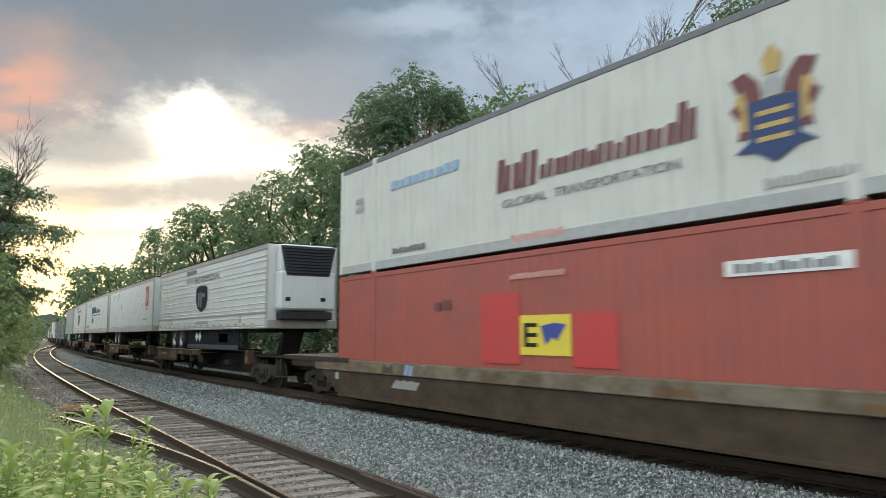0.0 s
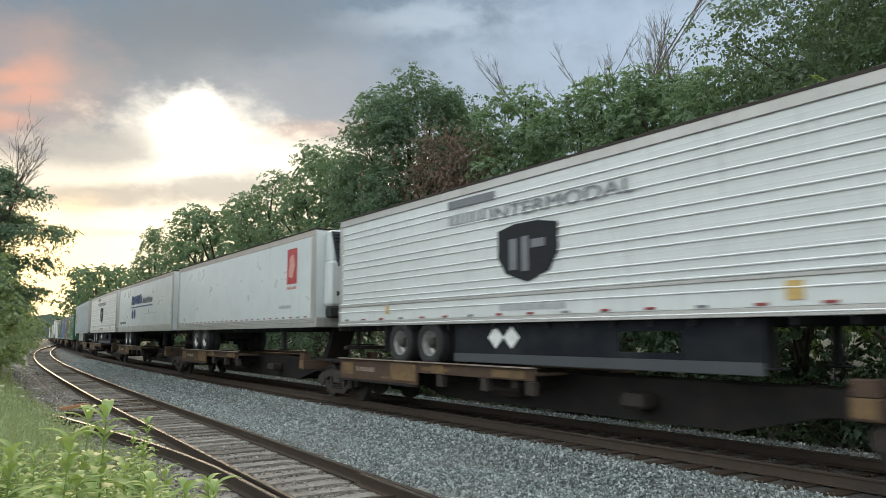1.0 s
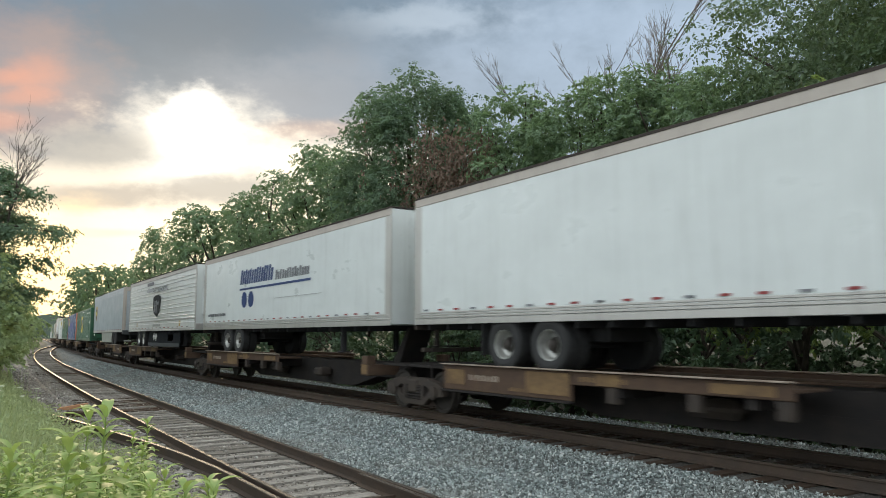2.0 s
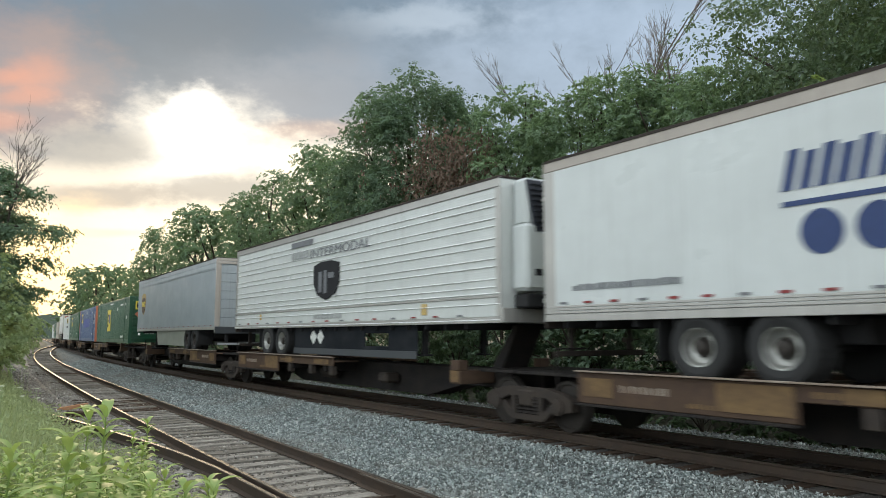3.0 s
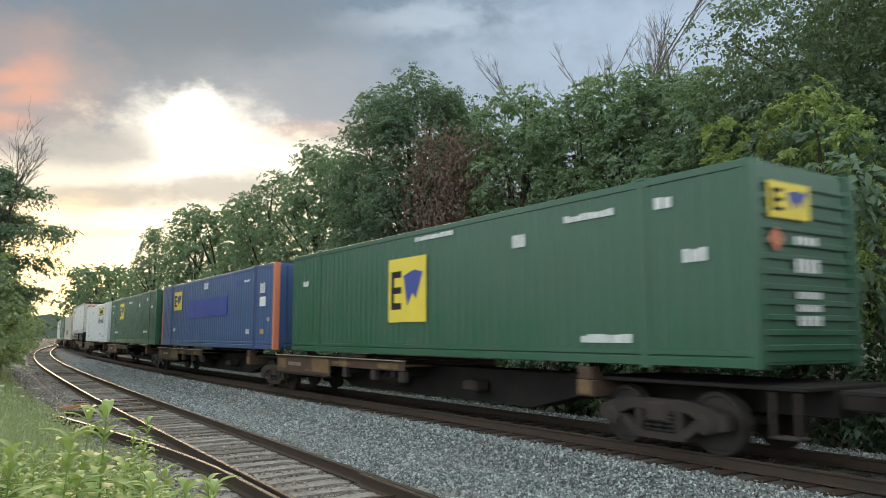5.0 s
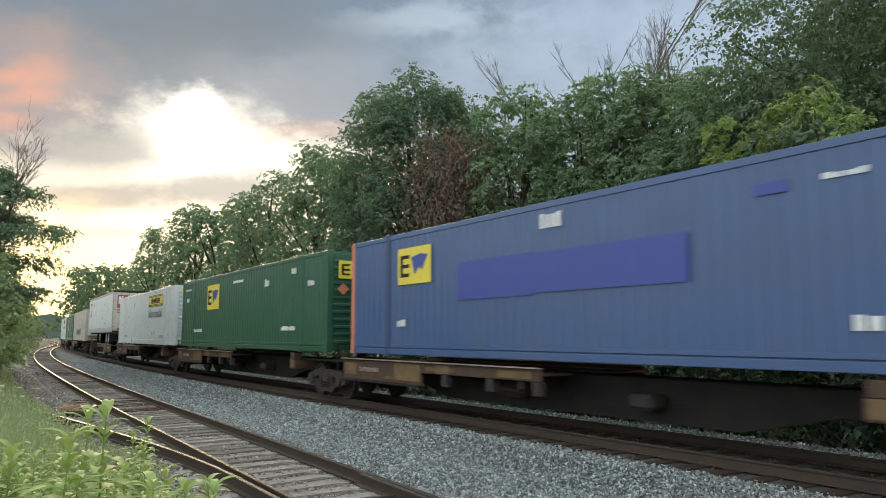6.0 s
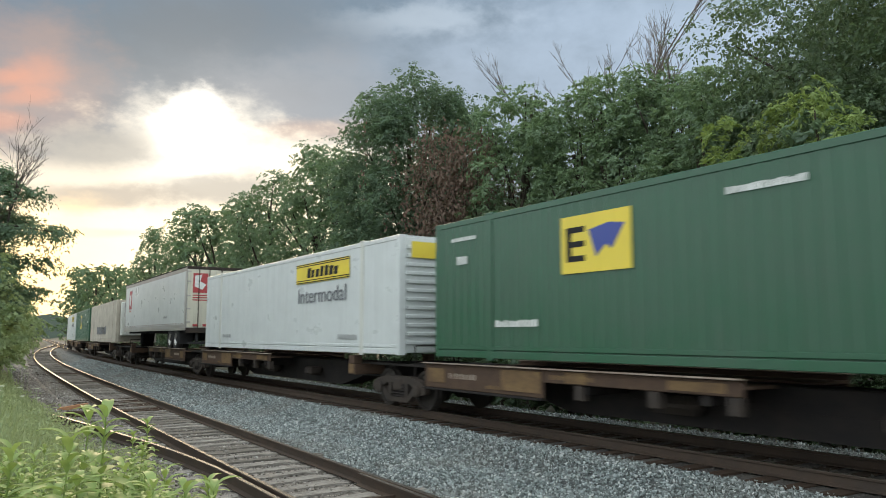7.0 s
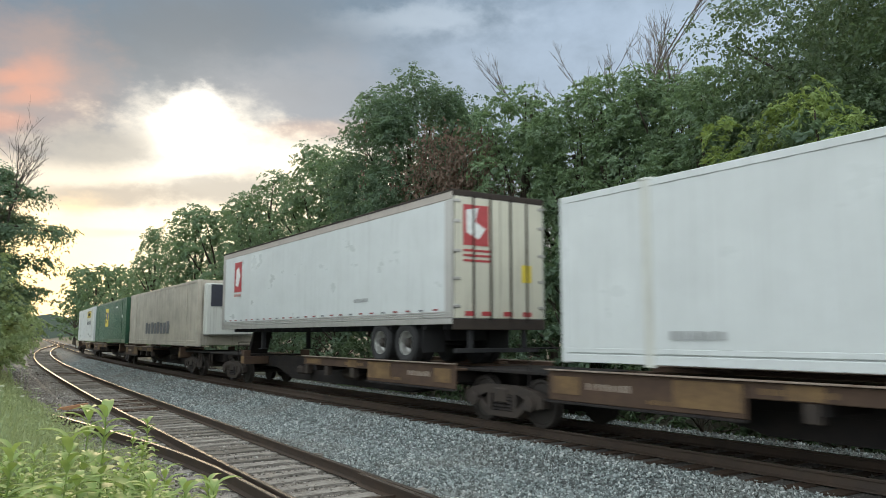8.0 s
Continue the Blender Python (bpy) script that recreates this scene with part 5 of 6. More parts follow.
        for s in (-1, 1):
            part("rear_post", boxes((*X(-L - 0.07, -L - 0.006), *sorted((s * 1.08, s * 1.298)), z0 + 0.125, z1 - 0.12), bevel=0.015), TAUPE, t, "weathered grey rear post")
        part("header_lip", boxes((*X(-L - 0.075, -L - 0.032), -1.27, 1.27, z1 - 0.24, z1 - 0.13), bevel=0.015), TAUPE, t)
        part("sill_plate", boxes((*X(-L - 0.06, -L - 0.031), -1.27, 1.27, z0 - 0.16, z0 + 0.11), bevel=0.01), SKIRT_B, t, "dark grey rear sill")
        part("guard_tape", boxes((*X(-L + 0.035, -L + 0.048), -1.13, 1.13, 1.37, 1.45)), INK_FAINT, t)
    if reefer:
        x = L
        u = part("cooling_unit", boxes((*X(x + 0.0, x + 0.48), -1.02, 1.02, z0 + 0.62, z0 + 1.95), (*X(x, x + 0.42), -0.98, 0.98, z0 + 1.9, z1 - 0.05), bevel=0.07), WHITE, t, "white refrigeration unit with a dark grille")
        g = prism([(-0.78, 0.0), (0.78, 0.0), (1.00, 1.02), (-1.00, 1.02)], 0, 0.05)
        bmesh.ops.transform(g, matrix=Matrix.Rotation(radians(90 * k), 4, "Z"), verts=g.verts[:])
        bmesh.ops.translate(g, vec=(k * (x + 0.485), 0, z1 - 1.13), verts=g.verts[:])
        gr = part("grille", g, GRILLE, u, "dark louvred grille")
        for i in range(9):
            part("louvre", boxes((*X(x + 0.47, x + 0.52), -0.74 - i * 0.022, 0.74 + i * 0.022, z1 - 1.06 + i * 0.105, z1 - 1.03 + i * 0.105), bevel=0.006), SKIRT_D, gr)
        for q in (-0.72, 0.55):
            part("vent_port", boxes((*X(x + 0.475, x + 0.49), q - 0.09, q + 0.09, z0 + 0.92, z0 + 1.05), bevel=0.004), INK, u)
        part("lower_tray", boxes((*X(x, x + 0.40), -0.95, 0.95, z0 + 0.30, z0 + 0.56), bevel=0.03), DARK, u)
        part("front_frame", boxes((*X(x - 0.01, x + 0.05), -1.28, 1.28, z0, z0 + 0.30), bevel=0.02), SILVER, t)
    if skirt:
        out = [(-3.04, 1.27), (2.68, 1.27), (3.02, z0), (-3.16, z0)]
        out = out if k > 0 else [(-a, b) for a, b in out][::-1]
        for s in (-1, 1):
            part("skirt", prism(out, *sorted((s * 1.20, s * 1.225))), SKIRT_G, t, "grey-green aerodynamic side skirt")
    return t


def container(label, mat, roof_mat=None, z0=1.27, height=2.9, step=0.28, depth=0.014, post=None, corner=None, louvres=False, doors_front=False):
    """A 53-foot container with upright corrugations and lifting posts set in from its ends."""
    c = thing("shipping_container", label, "container", group="containers on the train")
    L, z1 = HALF, z0 + height
    post, corner = post or mat, corner or mat
    core = part("box_body", boxes((-L + 0.06, L - 0.06, -1.25, 1.25, z0 + 0.05, z1 - 0.04), bevel=0.015), mat, c)
    for s in (-1, 1):
        part("side_skin", panel_wall(-L + 0.14, L - 0.14, z0 + 0.26, z1 - 0.12, s * 1.284, step, depth, s), mat, core, "steel skin with upright corrugations")
        part("bottom_rail", boxes((-L + 0.12, L - 0.12, *sorted((s * 1.24, s * 1.295)), z0 + 0.015, z0 + 0.155), (-L + 0.12, L - 0.12, *sorted((s * 1.24, s * 1.289)), z0 + 0.175, z0 + 0.26), bevel=0.01), mat, core)
        part("top_rail", boxes((-L + 0.12, L - 0.12, *sorted((s * 1.24, s * 1.295)), z1 - 0.12, z1), bevel=0.012), roof_mat or mat, core)
        for e in (-1, 1):
            part("corner_post", boxes((*sorted((e * (L - 0.16), e * L)), *sorted((s * 1.10, s * 1.30)), z0, z1 + 0.005), bevel=0.015), corner, core)
            p = part("lifting_post", boxes((*sorted((e * 6.00, e * 6.20)), *sorted((s * 1.24, s * 1.304)), z0 - 0.03, z1 + 0.01), bevel=0.012), post, core, "upright lifting post")
            part("corner_casting", boxes((*sorted((e * 5.98, e * 6.22)), *sorted((s * 1.15, s * 1.31)), z1 - 0.02, z1 + 0.035), bevel=0.012), post, p)
    part("roof", boxes((-L + 0.1, L - 0.1, -1.23, 1.23, z1 - 0.03, z1 + 0.004)), mat, core)
    for e in (-1, 1):
        end = part("end_wall", boxes((*sorted((e * (L - 0.07), e * (L - 0.045))), -1.1, 1.1, z0 + 0.1, z1 - 0.1), bevel=0.005), mat, c)
        if e > 0 and louvres:
            for i in range(12):
                part("end_rib", boxes((L - 0.05, L - 0.005, -1.08, 1.08, z0 + 0.25 + i * 0.21, z0 + 0.34 + i * 0.21), bevel=0.012), mat, end)
        elif e > 0 and doors_front:
            for y in (-0.85, -0.35, 0.35, 0.85):
                part("lock_rod", boxes((L - 0.05, L - 0.01, y - 0.018, y + 0.018, z0 + 0.1, z1 - 0.1)), post, end)
        else:
            for y in (-0.75, -0.25, 0.25, 0.75):
                part("end_rib", boxes((*sorted((e * (L - 0.045), e * (L - 0.015))), y - 0.12, y + 0.12, z0 + 0.15, z1 - 0.15), bevel=0.01), mat, end)
    return c


COMB = [(0.08, 0.2), (0.36, 0.2), (0.36, 0.3), (0.16, 0.3), (0.16, 0.45), (0.36, 0.45), (0.36, 0.55), (0.16, 0.55), (0.16, 0.7), (0.36, 0.7), (0.36, 0.8), (0.08, 0.8)]


def emblem(c, x, z, w=1.0, h=1.0, y=SIDE):
    """A yellow square emblem with dark bars and a blue wave."""
    p = part("yellow_emblem", plate(x, x + w, z, z + h, y), YELLOW, c, "yellow square emblem")
    part("emblem_mark", prism([(x + a * w, z + b * h) for a, b in COMB], y - 0.011, y - 0.006), INK, p)
    part("emblem_wave", prism([(x + 0.42 * w, z + 0.72 * h), (x + 0.52 * w, z + 0.25 * h), (x + 0.66 * w, z + 0.45 * h), (x + 0.74 * w, z + 0.35 * h), (x + 0.92 * w, z + 0.75 * h), (x + 0.7 * w, z + 0.80 * h)], y - 0.012, y - 0.006), BLUE_DEEP, p)
    return p


# platforms: (front joint, rear joint, turned, bogie at the front, nose lengths)
PLATFORMS = [(25.4, 41.2, False, True, 2.6, 0), (41.2, 58.9, False, False, 0, 0), (58.9, 76.57, False, False, 0, 0), (76.57, 94.25, False, False, 0, 0), (94.25, 111.0, True, False, 0, 2.8),
             (117.0, 133.2, False, True, 2.8, 0), (133.2, 150.9, False, False, 0, 0), (150.9, 168.55, False, False, 0, 0), (168.55, 186.27, False, False, 0, 0), (186.27, 203.0, True, False, 0, 2.8),
             (209.0, 225.5, False, True, 2.8, 0), (225.5, 243.2, False, False, 0, 0), (243.2, 260.0, True, False, 0, 2.8)]
LOADS = [32.63, 50.42, 67.69, 85.13, 103.99, 123.13, 140.82, 158.48, 176.20, 195.75, 215.51, 233.22, 250.96]
cars = []
for a, b, turned, fb, fn, rn in PLATFORMS:
    car = spine_car("brown and black articulated flat car platform on sooty trucks", b - a, fb, turned, fn, rn)
    ride(car, (a + b) / 2, (b - a) / 2)
    cars.append(car)
for i, k in ((0, 1), (1, 1), (2, 1), (3, 1), (4, -1), (9, -1)):
    mid = (PLATFORMS[i][0] + PLATFORMS[i][1]) / 2
    hitch(cars[i], mid - LOADS[i] + k * (HALF - 0.9))


def reefer_trailer():
    t = trailer("white ribbed refrigerated trailer with a black shield emblem", "ribbed", WHITE_WARM, reefer=True)
    z0 = 1.98
    y = SIDE - 0.004
    s = part("shield_emblem", prism(shield(-0.05, 3.30, 1.72, 1.12), y - 0.02, y), INK, t, "black shield emblem")
    for x0, x1, q0, q1 in ((-0.55, -0.32, 2.98, 3.58), (-0.18, 0.02, 2.94, 3.6), (0.10, 0.48, 3.36, 3.52)):
        part("shield_bar", boxes((x0, x1, y - 0.026, y - 0.021, q0, q1)), INK_GREY, s)
    part("name_bar", plate(-2.67, -1.04, 4.45, 4.62, y, 0.02), INK_GREY, t)
    marking("name_lettering", bars(-2.67, -1.30, 4.10, 4.32, 7, 5, y, 0.02), INK_FAINT, t)
    words("lettering", "INTERMODAL", -1.15, 2.66, 4.02, 4.27, INK_GREY, t, y - 0.016)
    part("yellow_marker", plate(5.14, 5.38, 2.19, 2.44, y, 0.012), TAN, t)
    part("yellow_marker", plate(-5.45, -5.28, 2.26, 2.46, y, 0.012), TAN, t)
    marking("unit_number", bars(-0.9, 1.0, z0 + 0.24, z0 + 0.36, 12, 8, y, 0.012), INK_FAINT, t)
    sk = part("dark_skirt", boxes((-2.68, 2.05, -1.14, -1.10, 1.28, 1.98), bevel=0.01), SKIRT_D, t, "dark side skirt under the body")
    part("skirt_panel", boxes((3.3, 4.7, -1.14, -1.10, 1.28, 1.98), bevel=0.01), SKIRT_D, t)
    part("skirt_rail", boxes((2.06, 3.29, -1.14, -1.10, 1.28, 1.47), bevel=0.01), SKIRT_D, t)
    part("skirt_rail", boxes((2.06, 3.29, -1.14, -1.10, 1.80, 1.98), bevel=0.01), SKIRT_D, t)
    part("skirt_band", boxes((-2.68, 4.7, -1.165, -1.145, 1.19, 1.37), bevel=0.006), SKIRT_B, sk)
    for x in (-1.23, -0.73):
        part("white_diamond", prism([(x - 0.24, 1.70), (x, 1.48), (x + 0.24, 1.70), (x, 1.92)], -1.148, -1.141), INK_WHITE, sk, "white diamond mark")
    return t


def marked_trailer(label, turned):
    """A white trailer with a red square emblem near its front."""
    t = trailer(label, "smooth_side", WHITE, turned=turned, reefer=not turned, axles=(2.02, 3.28) if turned else (3.25, 4.55))
    z0, y = 1.98, SIDE - 0.002
    k = -1 if turned else 1
    x = k * 6.25
    m = part("red_emblem", plate(x - 0.40, x + 0.40, z0 + 1.37, z0 + 2.48, y), INK_RED, t, "red square emblem with a pale figure")
    part("pale_figure", prism([(x - 0.24, z0 + 1.62), (x + 0.05, z0 + 1.55), (x + 0.26, z0 + 1.95), (x + 0.1, z0 + 2.3), (x - 0.18, z0 + 2.2)], y - 0.011, y - 0.006), INK_WHITE if turned else INK_PINK, m)
    marking("emblem_line", bars(x - 0.40, x + 0.40, z0 + 1.20, z0 + 1.30, 6, 4, y), INK_PINK, t)
    marking("unit_number", bars(3.4 if turned else 5.2, 4.2 if turned else 6.2, z0 + 0.62, z0 + 0.72, 9, 5, y), INK_FAINT, t)
    if turned:
        xd = HALF + 0.032
        d = part("door_emblem", boxes((xd, xd + 0.006, -1.02, -0.34, z0 + 1.72, z0 + 2.62)), INK_RED, t, "red square emblem on the rear door")
        part("pale_figure", end_prism([(-0.95, z0 + 2.5), (-0.62, z0 + 2.56), (-0.70, z0 + 2.25), (-0.42, z0 + 2.10), (-0.60, z0 + 1.86), (-0.94, z0 + 2.0)], xd + 0.007, xd + 0.011), INK_WHITE, d)
        for i in range(3):
            part("door_line", boxes((xd, xd + 0.006, -1.02, -0.30, z0 + 1.36 + i * 0.11, z0 + 1.41 + i * 0.11)), INK_RED, t)
        part("yellow_notice", boxes((xd, xd + 0.006, 0.60, 0.88, z0 + 0.95, z0 + 1.35)), YELLOW, t)
        for q in (-0.85, -0.4, 0.2, 0.75):
            part("red_tape", boxes((xd, xd + 0.006, q - 0.13, q + 0.13, z0 + 0.18, z0 + 0.28)), INK_RED, t)
    return t


def lettered_trailer():
    t = trailer("white trailer with large blue lettering and two blue discs", "smooth_side", WHITE)
    z0, y = 1.98, SIDE - 0.002
    marking("blue_letters", bars(-3.37, 0.02, 3.60, 4.13, 14, 3, y, slant=0.25), INK_BLUE, t, "large slanted blue lettering")
    marking("grey_letters", bars(0.25, 3.1, 3.58, 3.90, 14, 6, y, slant=0.1), INK_GREY, t)
    part("blue_underline", plate(-3.37, 3.2, 3.39, 3.46, y), INK_BLUE, t)
    for x in (-2.85, -2.14):
        part("blue_disc", lathe_y(bmesh.new(), x, 3.03, [(0.29, y), (0.29, y - 0.006)][::-1], 24), INK_BLUE, t)
    marking("unit_number", bars(-7.33, -5.0, 2.50, 2.61, 16, 9, y), INK_GREY, t)
    part("scuff_line", plate(0.2, 4.0, z0 + 0.98, z0 + 1.0, y), INK_FAINT, t)
    return t


def parcel_trailer():
    t = trailer("grey parcel trailer with a brown and gold shield emblem", "smooth", GREYBOX, turned=True, skirt=True, rim=False)
    z0, y = 1.98, SIDE - 0.002
    s = part("shield_emblem", prism(shield(-6.46, 3.50, 1.06, 1.20), y - 0.007, y), TAN, t, "gold shield emblem")
    part("shield_field", prism(shield(-6.46, 3.40, 0.90, 0.92), y - 0.012, y - 0.0075), BROWN_M, s)
    for i in range(3):
        part("shield_mark", boxes((-6.82 + i * 0.25, -6.64 + i * 0.25, y - 0.017, y - 0.0125, 3.36, 3.66)), YELLOW, s)
    part("yellow_notice", boxes((HALF + 0.0225, HALF + 0.028, 0.56, 0.94, z0 + 0.55, z0 + 0.83)), YELLOW, t)
    part("name_plate", boxes((-HALF + 0.05, -HALF + 0.6, -1.25, -1.24, z0 - 0.22, z0 - 0.08)), INK_WHITE, t)
    for z, h in ((z0 + 2.52, 0.16), (z0 + 2.46, 0.03)):
        part("top_band", boxes((-HALF + 0.02, HALF - 0.02, SIDE - 0.014, SIDE - 0.002, z, z + h), bevel=0.003), PALE_RAIL, t, "pale band under the roof rail")
    part("dent_strip", plate(-6.0, -2.8, z0 + 2.86, z0 + 2.91, SIDE - 0.008, 0.02), TRUCK, t)
    return t


def end_bars(c, y0, y1, z, h, n):
    """A line of unreadable white stencil on the leading end wall."""
    w = (y1 - y0) / n
    marking("end_marking", boxes(*[(HALF + 0.002, HALF + 0.008, y0 + i * w, y0 + (i + 0.68) * w, z, z + h) for i in range(n)]), INK_WHITE, c)


def emblem_container(label, mat, front_emblem, square, marks, orange=False, purple=False):
    """square: place and size of the yellow emblem; marks: white stencils (x, z, width, height)."""
    c = container(label, mat, post=BLUE_DARK if orange else mat, corner=ORANGE_C if orange else mat, louvres=not orange, doors_front=orange)
    z0 = 1.27
    emblem(c, *square, SIDE - 0.01)
    for k, (x, z, w, h) in enumerate(marks):
        marking("white_marking", bars(x, x + w, z, z + h, max(2, int(w / 0.13)), k + 1, SIDE - 0.012), INK_WHITE, c)
    if purple:
        part("overpainted_patch", boxes((-3.07, -0.6, SIDE - 0.011, SIDE - 0.006, 2.48, 3.28), (-0.598, 2.88, SIDE - 0.011, SIDE - 0.006, 2.52, 3.26)), BLUE_DEEP, c, "deep blue patch over old lettering")
        part("small_patch", plate(4.0, 4.5, 3.6, 3.76, SIDE - 0.008), BLUE_DEEP, c)
        part("white_panel", plate(6.67, 7.26, 2.74, 3.06, SIDE - 0.01), INK_WHITE, c)
        part("orange_notice", plate(6.79, 7.11, 1.8, 1.96, SIDE - 0.01), TAN, c)
        part("grey_notice", plate(7.42, 7.67, 2.21, 2.35, SIDE - 0.01), INK_FAINT, c)
        for z in (2.30, 2.12, 1.94, 1.55, 1.38, 0.75):
            end_bars(c, -0.25, 0.35, z0 + z, 0.13, 4)
    if front_emblem:
        e = part("end_emblem", boxes((HALF + 0.002, HALF + 0.008, -0.95, 0.05, z0 + 2.1, z0 + 2.62)), YELLOW, c, "yellow emblem on the end wall")
        part("end_mark", end_prism([(-0.94 + a * 0.95, z0 + 2.09 + b * 0.54) for a, b in COMB], HALF + 0.009, HALF + 0.013), INK, e)
        part("end_wave", end_prism([(-0.50, z0 + 2.48), (-0.38, z0 + 2.22), (-0.28, z0 + 2.38), (-0.18, z0 + 2.26), (-0.02, z0 + 2.50), (-0.22, z0 + 2.52)], HALF + 0.009, HALF + 0.013), BLUE_DEEP, e)
        part("hazard_plate", end_prism([(-0.98, z0 + 1.80), (-0.80, z0 + 1.62), (-0.62, z0 + 1.80), (-0.80, z0 + 1.98)], HALF + 0.002, HALF + 0.007), ORANGE_C, c, "small faded orange diamond plate")
        for z, h in ((1.75, 0.12), (1.35, 0.20), (0.98, 0.10), (0.80, 0.10), (0.60, 0.14)):
            end_bars(c, -0.35, 0.25, z0 + z, h, 4 if h > 0.11 else 6)
    return c


def white_container(label, lettered):
    # duller white on the posts paints in the shading of their recesses
    c = container(label, WHITE, step=0.61, depth=0.008, louvres=True, post=WHITE_OLD)
    z0, y = 1.27, SIDE - 0.006
    if lettered:
        p = part("yellow_panel", plate(1.67, 5.37, 3.30, 3.89, y), YELLOW, c, "yellow name panel with black lines")
        for q in (3.31, 3.37, 3.80, 3.855):
            part("panel_line", boxes((1.67, 5.37, y - 0.012, y - 0.0065, q, q + 0.025)), INK, p)
        marking("panel_wording", bars(2.5, 4.7, 3.45, 3.74, 7, 2, y - 0.0065, 0.006, 0.2), INK, p)
        words("lettering", "Intermodal", 1.86, 5.18, 2.70, 3.14, INK_GREY, c, y - 0.003, label="grey word Intermodal")
        part("end_panel", boxes((HALF + 0.002, HALF + 0.008, -0.95, 0.9, z0 + 2.35, z0 + 2.75)), YELLOW, c, "yellow name panel on the end wall")
    for x, z, w in ((4.69, 0.37, 1.2), (-5.69, 0.40, 1.0)):
        marking("unit_number", bars(x, x + w, z0 + z, z0 + z + 0.13, 8, 7, y), INK_FAINT, c)
    return c


riders = [reefer_trailer(), marked_trailer("white refrigerated trailer with a red square emblem", False), lettered_trailer(), None, parcel_trailer(),
          emblem_container("dark green container with a yellow emblem", GREEN_BOX, True, (-1.95, 2.05, 1.72, 1.52), [(-0.71, 3.90, 1.6, 0.1), (4.35, 3.70, 1.2, 0.12), (6.4, 3.66, 0.35, 0.18), (6.9, 2.80, 0.45, 0.2), (4.74, 1.62, 1.15, 0.14), (-7.2, 3.2, 0.4, 0.16), (2.9, 3.4, 0.4, 0.24)]),
          emblem_container("blue container with orange corner posts and yellow emblem", BLUE_BOX, False, (-5.58, 2.93, 1.46, 0.86), [(-0.39, 3.68, 0.6, 0.27), (4.97, 3.67, 0.6, 0.08), (6.69, 3.19, 0.5, 0.35), (5.25, 1.79, 0.37, 0.19), (-5.6, 1.95, 0.4, 0.16)], orange=True, purple=True),
          emblem_container("dark green container with a yellow emblem", GREEN_BOX, True, (-3.95, 2.80, 1.63, 1.0), [(-0.54, 3.70, 1.2, 0.1), (2.95, 3.4, 0.41, 0.24), (5.37, 3.66, 0.41, 0.18), (6.69, 3.22, 0.52, 0.16), (4.58, 1.9, 1.2, 0.13), (-5.88, 1.9, 1.28, 0.13), (-7.2, 3.22, 0.4, 0.17), (-7.4, 3.72, 0.9, 0.08)]),
          white_container("white container with a yellow panel and grey lettering", True),
          marked_trailer("white trailer with cream rear doors and red emblems", True)]
riders[3] = copy_thing(riders[0], pose(0, 0, 0))
box11 = container("weathered white refrigerated container with faded lettering", CREAM_OLD, step=0.61, depth=0.008)
marking("faded_letters", bars(-3.1, 2.9, 1.85, 2.45, 8, 3, SIDE - 0.006), INK_GREY, box11, "faded grey lettering")
unit = part("cooling_unit", boxes((HALF, HALF + 0.45, -1.05, 1.05, 1.75, 4.0), bevel=0.06), WHITE_OLD, box11, "refrigeration unit on the end")
part("grille", prism([(HALF + 0.455, 3.0), (HALF + 0.47, 3.0), (HALF + 0.47, 3.95), (HALF + 0.455, 3.95)], -0.85, 0.85), GRILLE, unit)
riders += [box11, emblem_container("dark green container with a yellow emblem", GREEN_BOX, True, (-1.9, 2.4, 1.6, 1.3), [(3.4, 3.6, 1.0, 0.12), (6.3, 2.9, 0.5, 0.2)]), white_container("white container at the end of the train", True)]
for ob, u0 in zip(riders, LOADS):
    ride(ob, u0)

# the double-stack well car that leads
U_WELL = 10.85
well = thing("well_car", "grimy brown well car carrying two stacked containers", "rail car")
for s in (-1, 1):
    ys = sorted((s * 1.36, s * 1.50))
    o = [(-8.9, 1.08), (-8.9, 0.86), (-7.6, 0.20), (7.6, 0.20), (8.9, 0.86), (8.9, 1.08)]
    sd = part("side_sill", prism(o, *ys), WELL_SIDE, well, "grimy brown side sill with graffiti")
    part("top_chord", boxes((-9.0, 9.0, *sorted((s * 1.33, s * 1.56)), 0.82, 1.10), bevel=0.015), WELL_TOP, sd, "dusty flat top chord")
    part("bottom_chord", boxes((-7.6, 7.6, *sorted((s * 1.30, s * 1.54)), 0.16, 0.24), bevel=0.01), WELL_SIDE, sd)
for x, w in ((-5.9, 0.5), (-1.2, 0.6), (3.1, 0.8), (6.2, 0.7)):
    part("yellow_patch", boxes((x, x + w, -1.566, -1.561, 0.86, 0.97)), CAR_TAN, well, "worn yellow stencil patch")
marking("graffiti", bars(-4.75, -3.65, 0.52, 0.72, 7, 3, -1.502, 0.006, 0.9), INK_FAINT, well)
marking("graffiti", bars(-4.10, -3.72, 0.84, 1.08, 2, 3, -1.561, 0.006, 0.3), INK_SKY, well)
marking("graffiti", bars(-5.1, -4.6, 0.86, 1.04, 3, 6, -1.561, 0.006, 0.1), CAR_RUST, well)
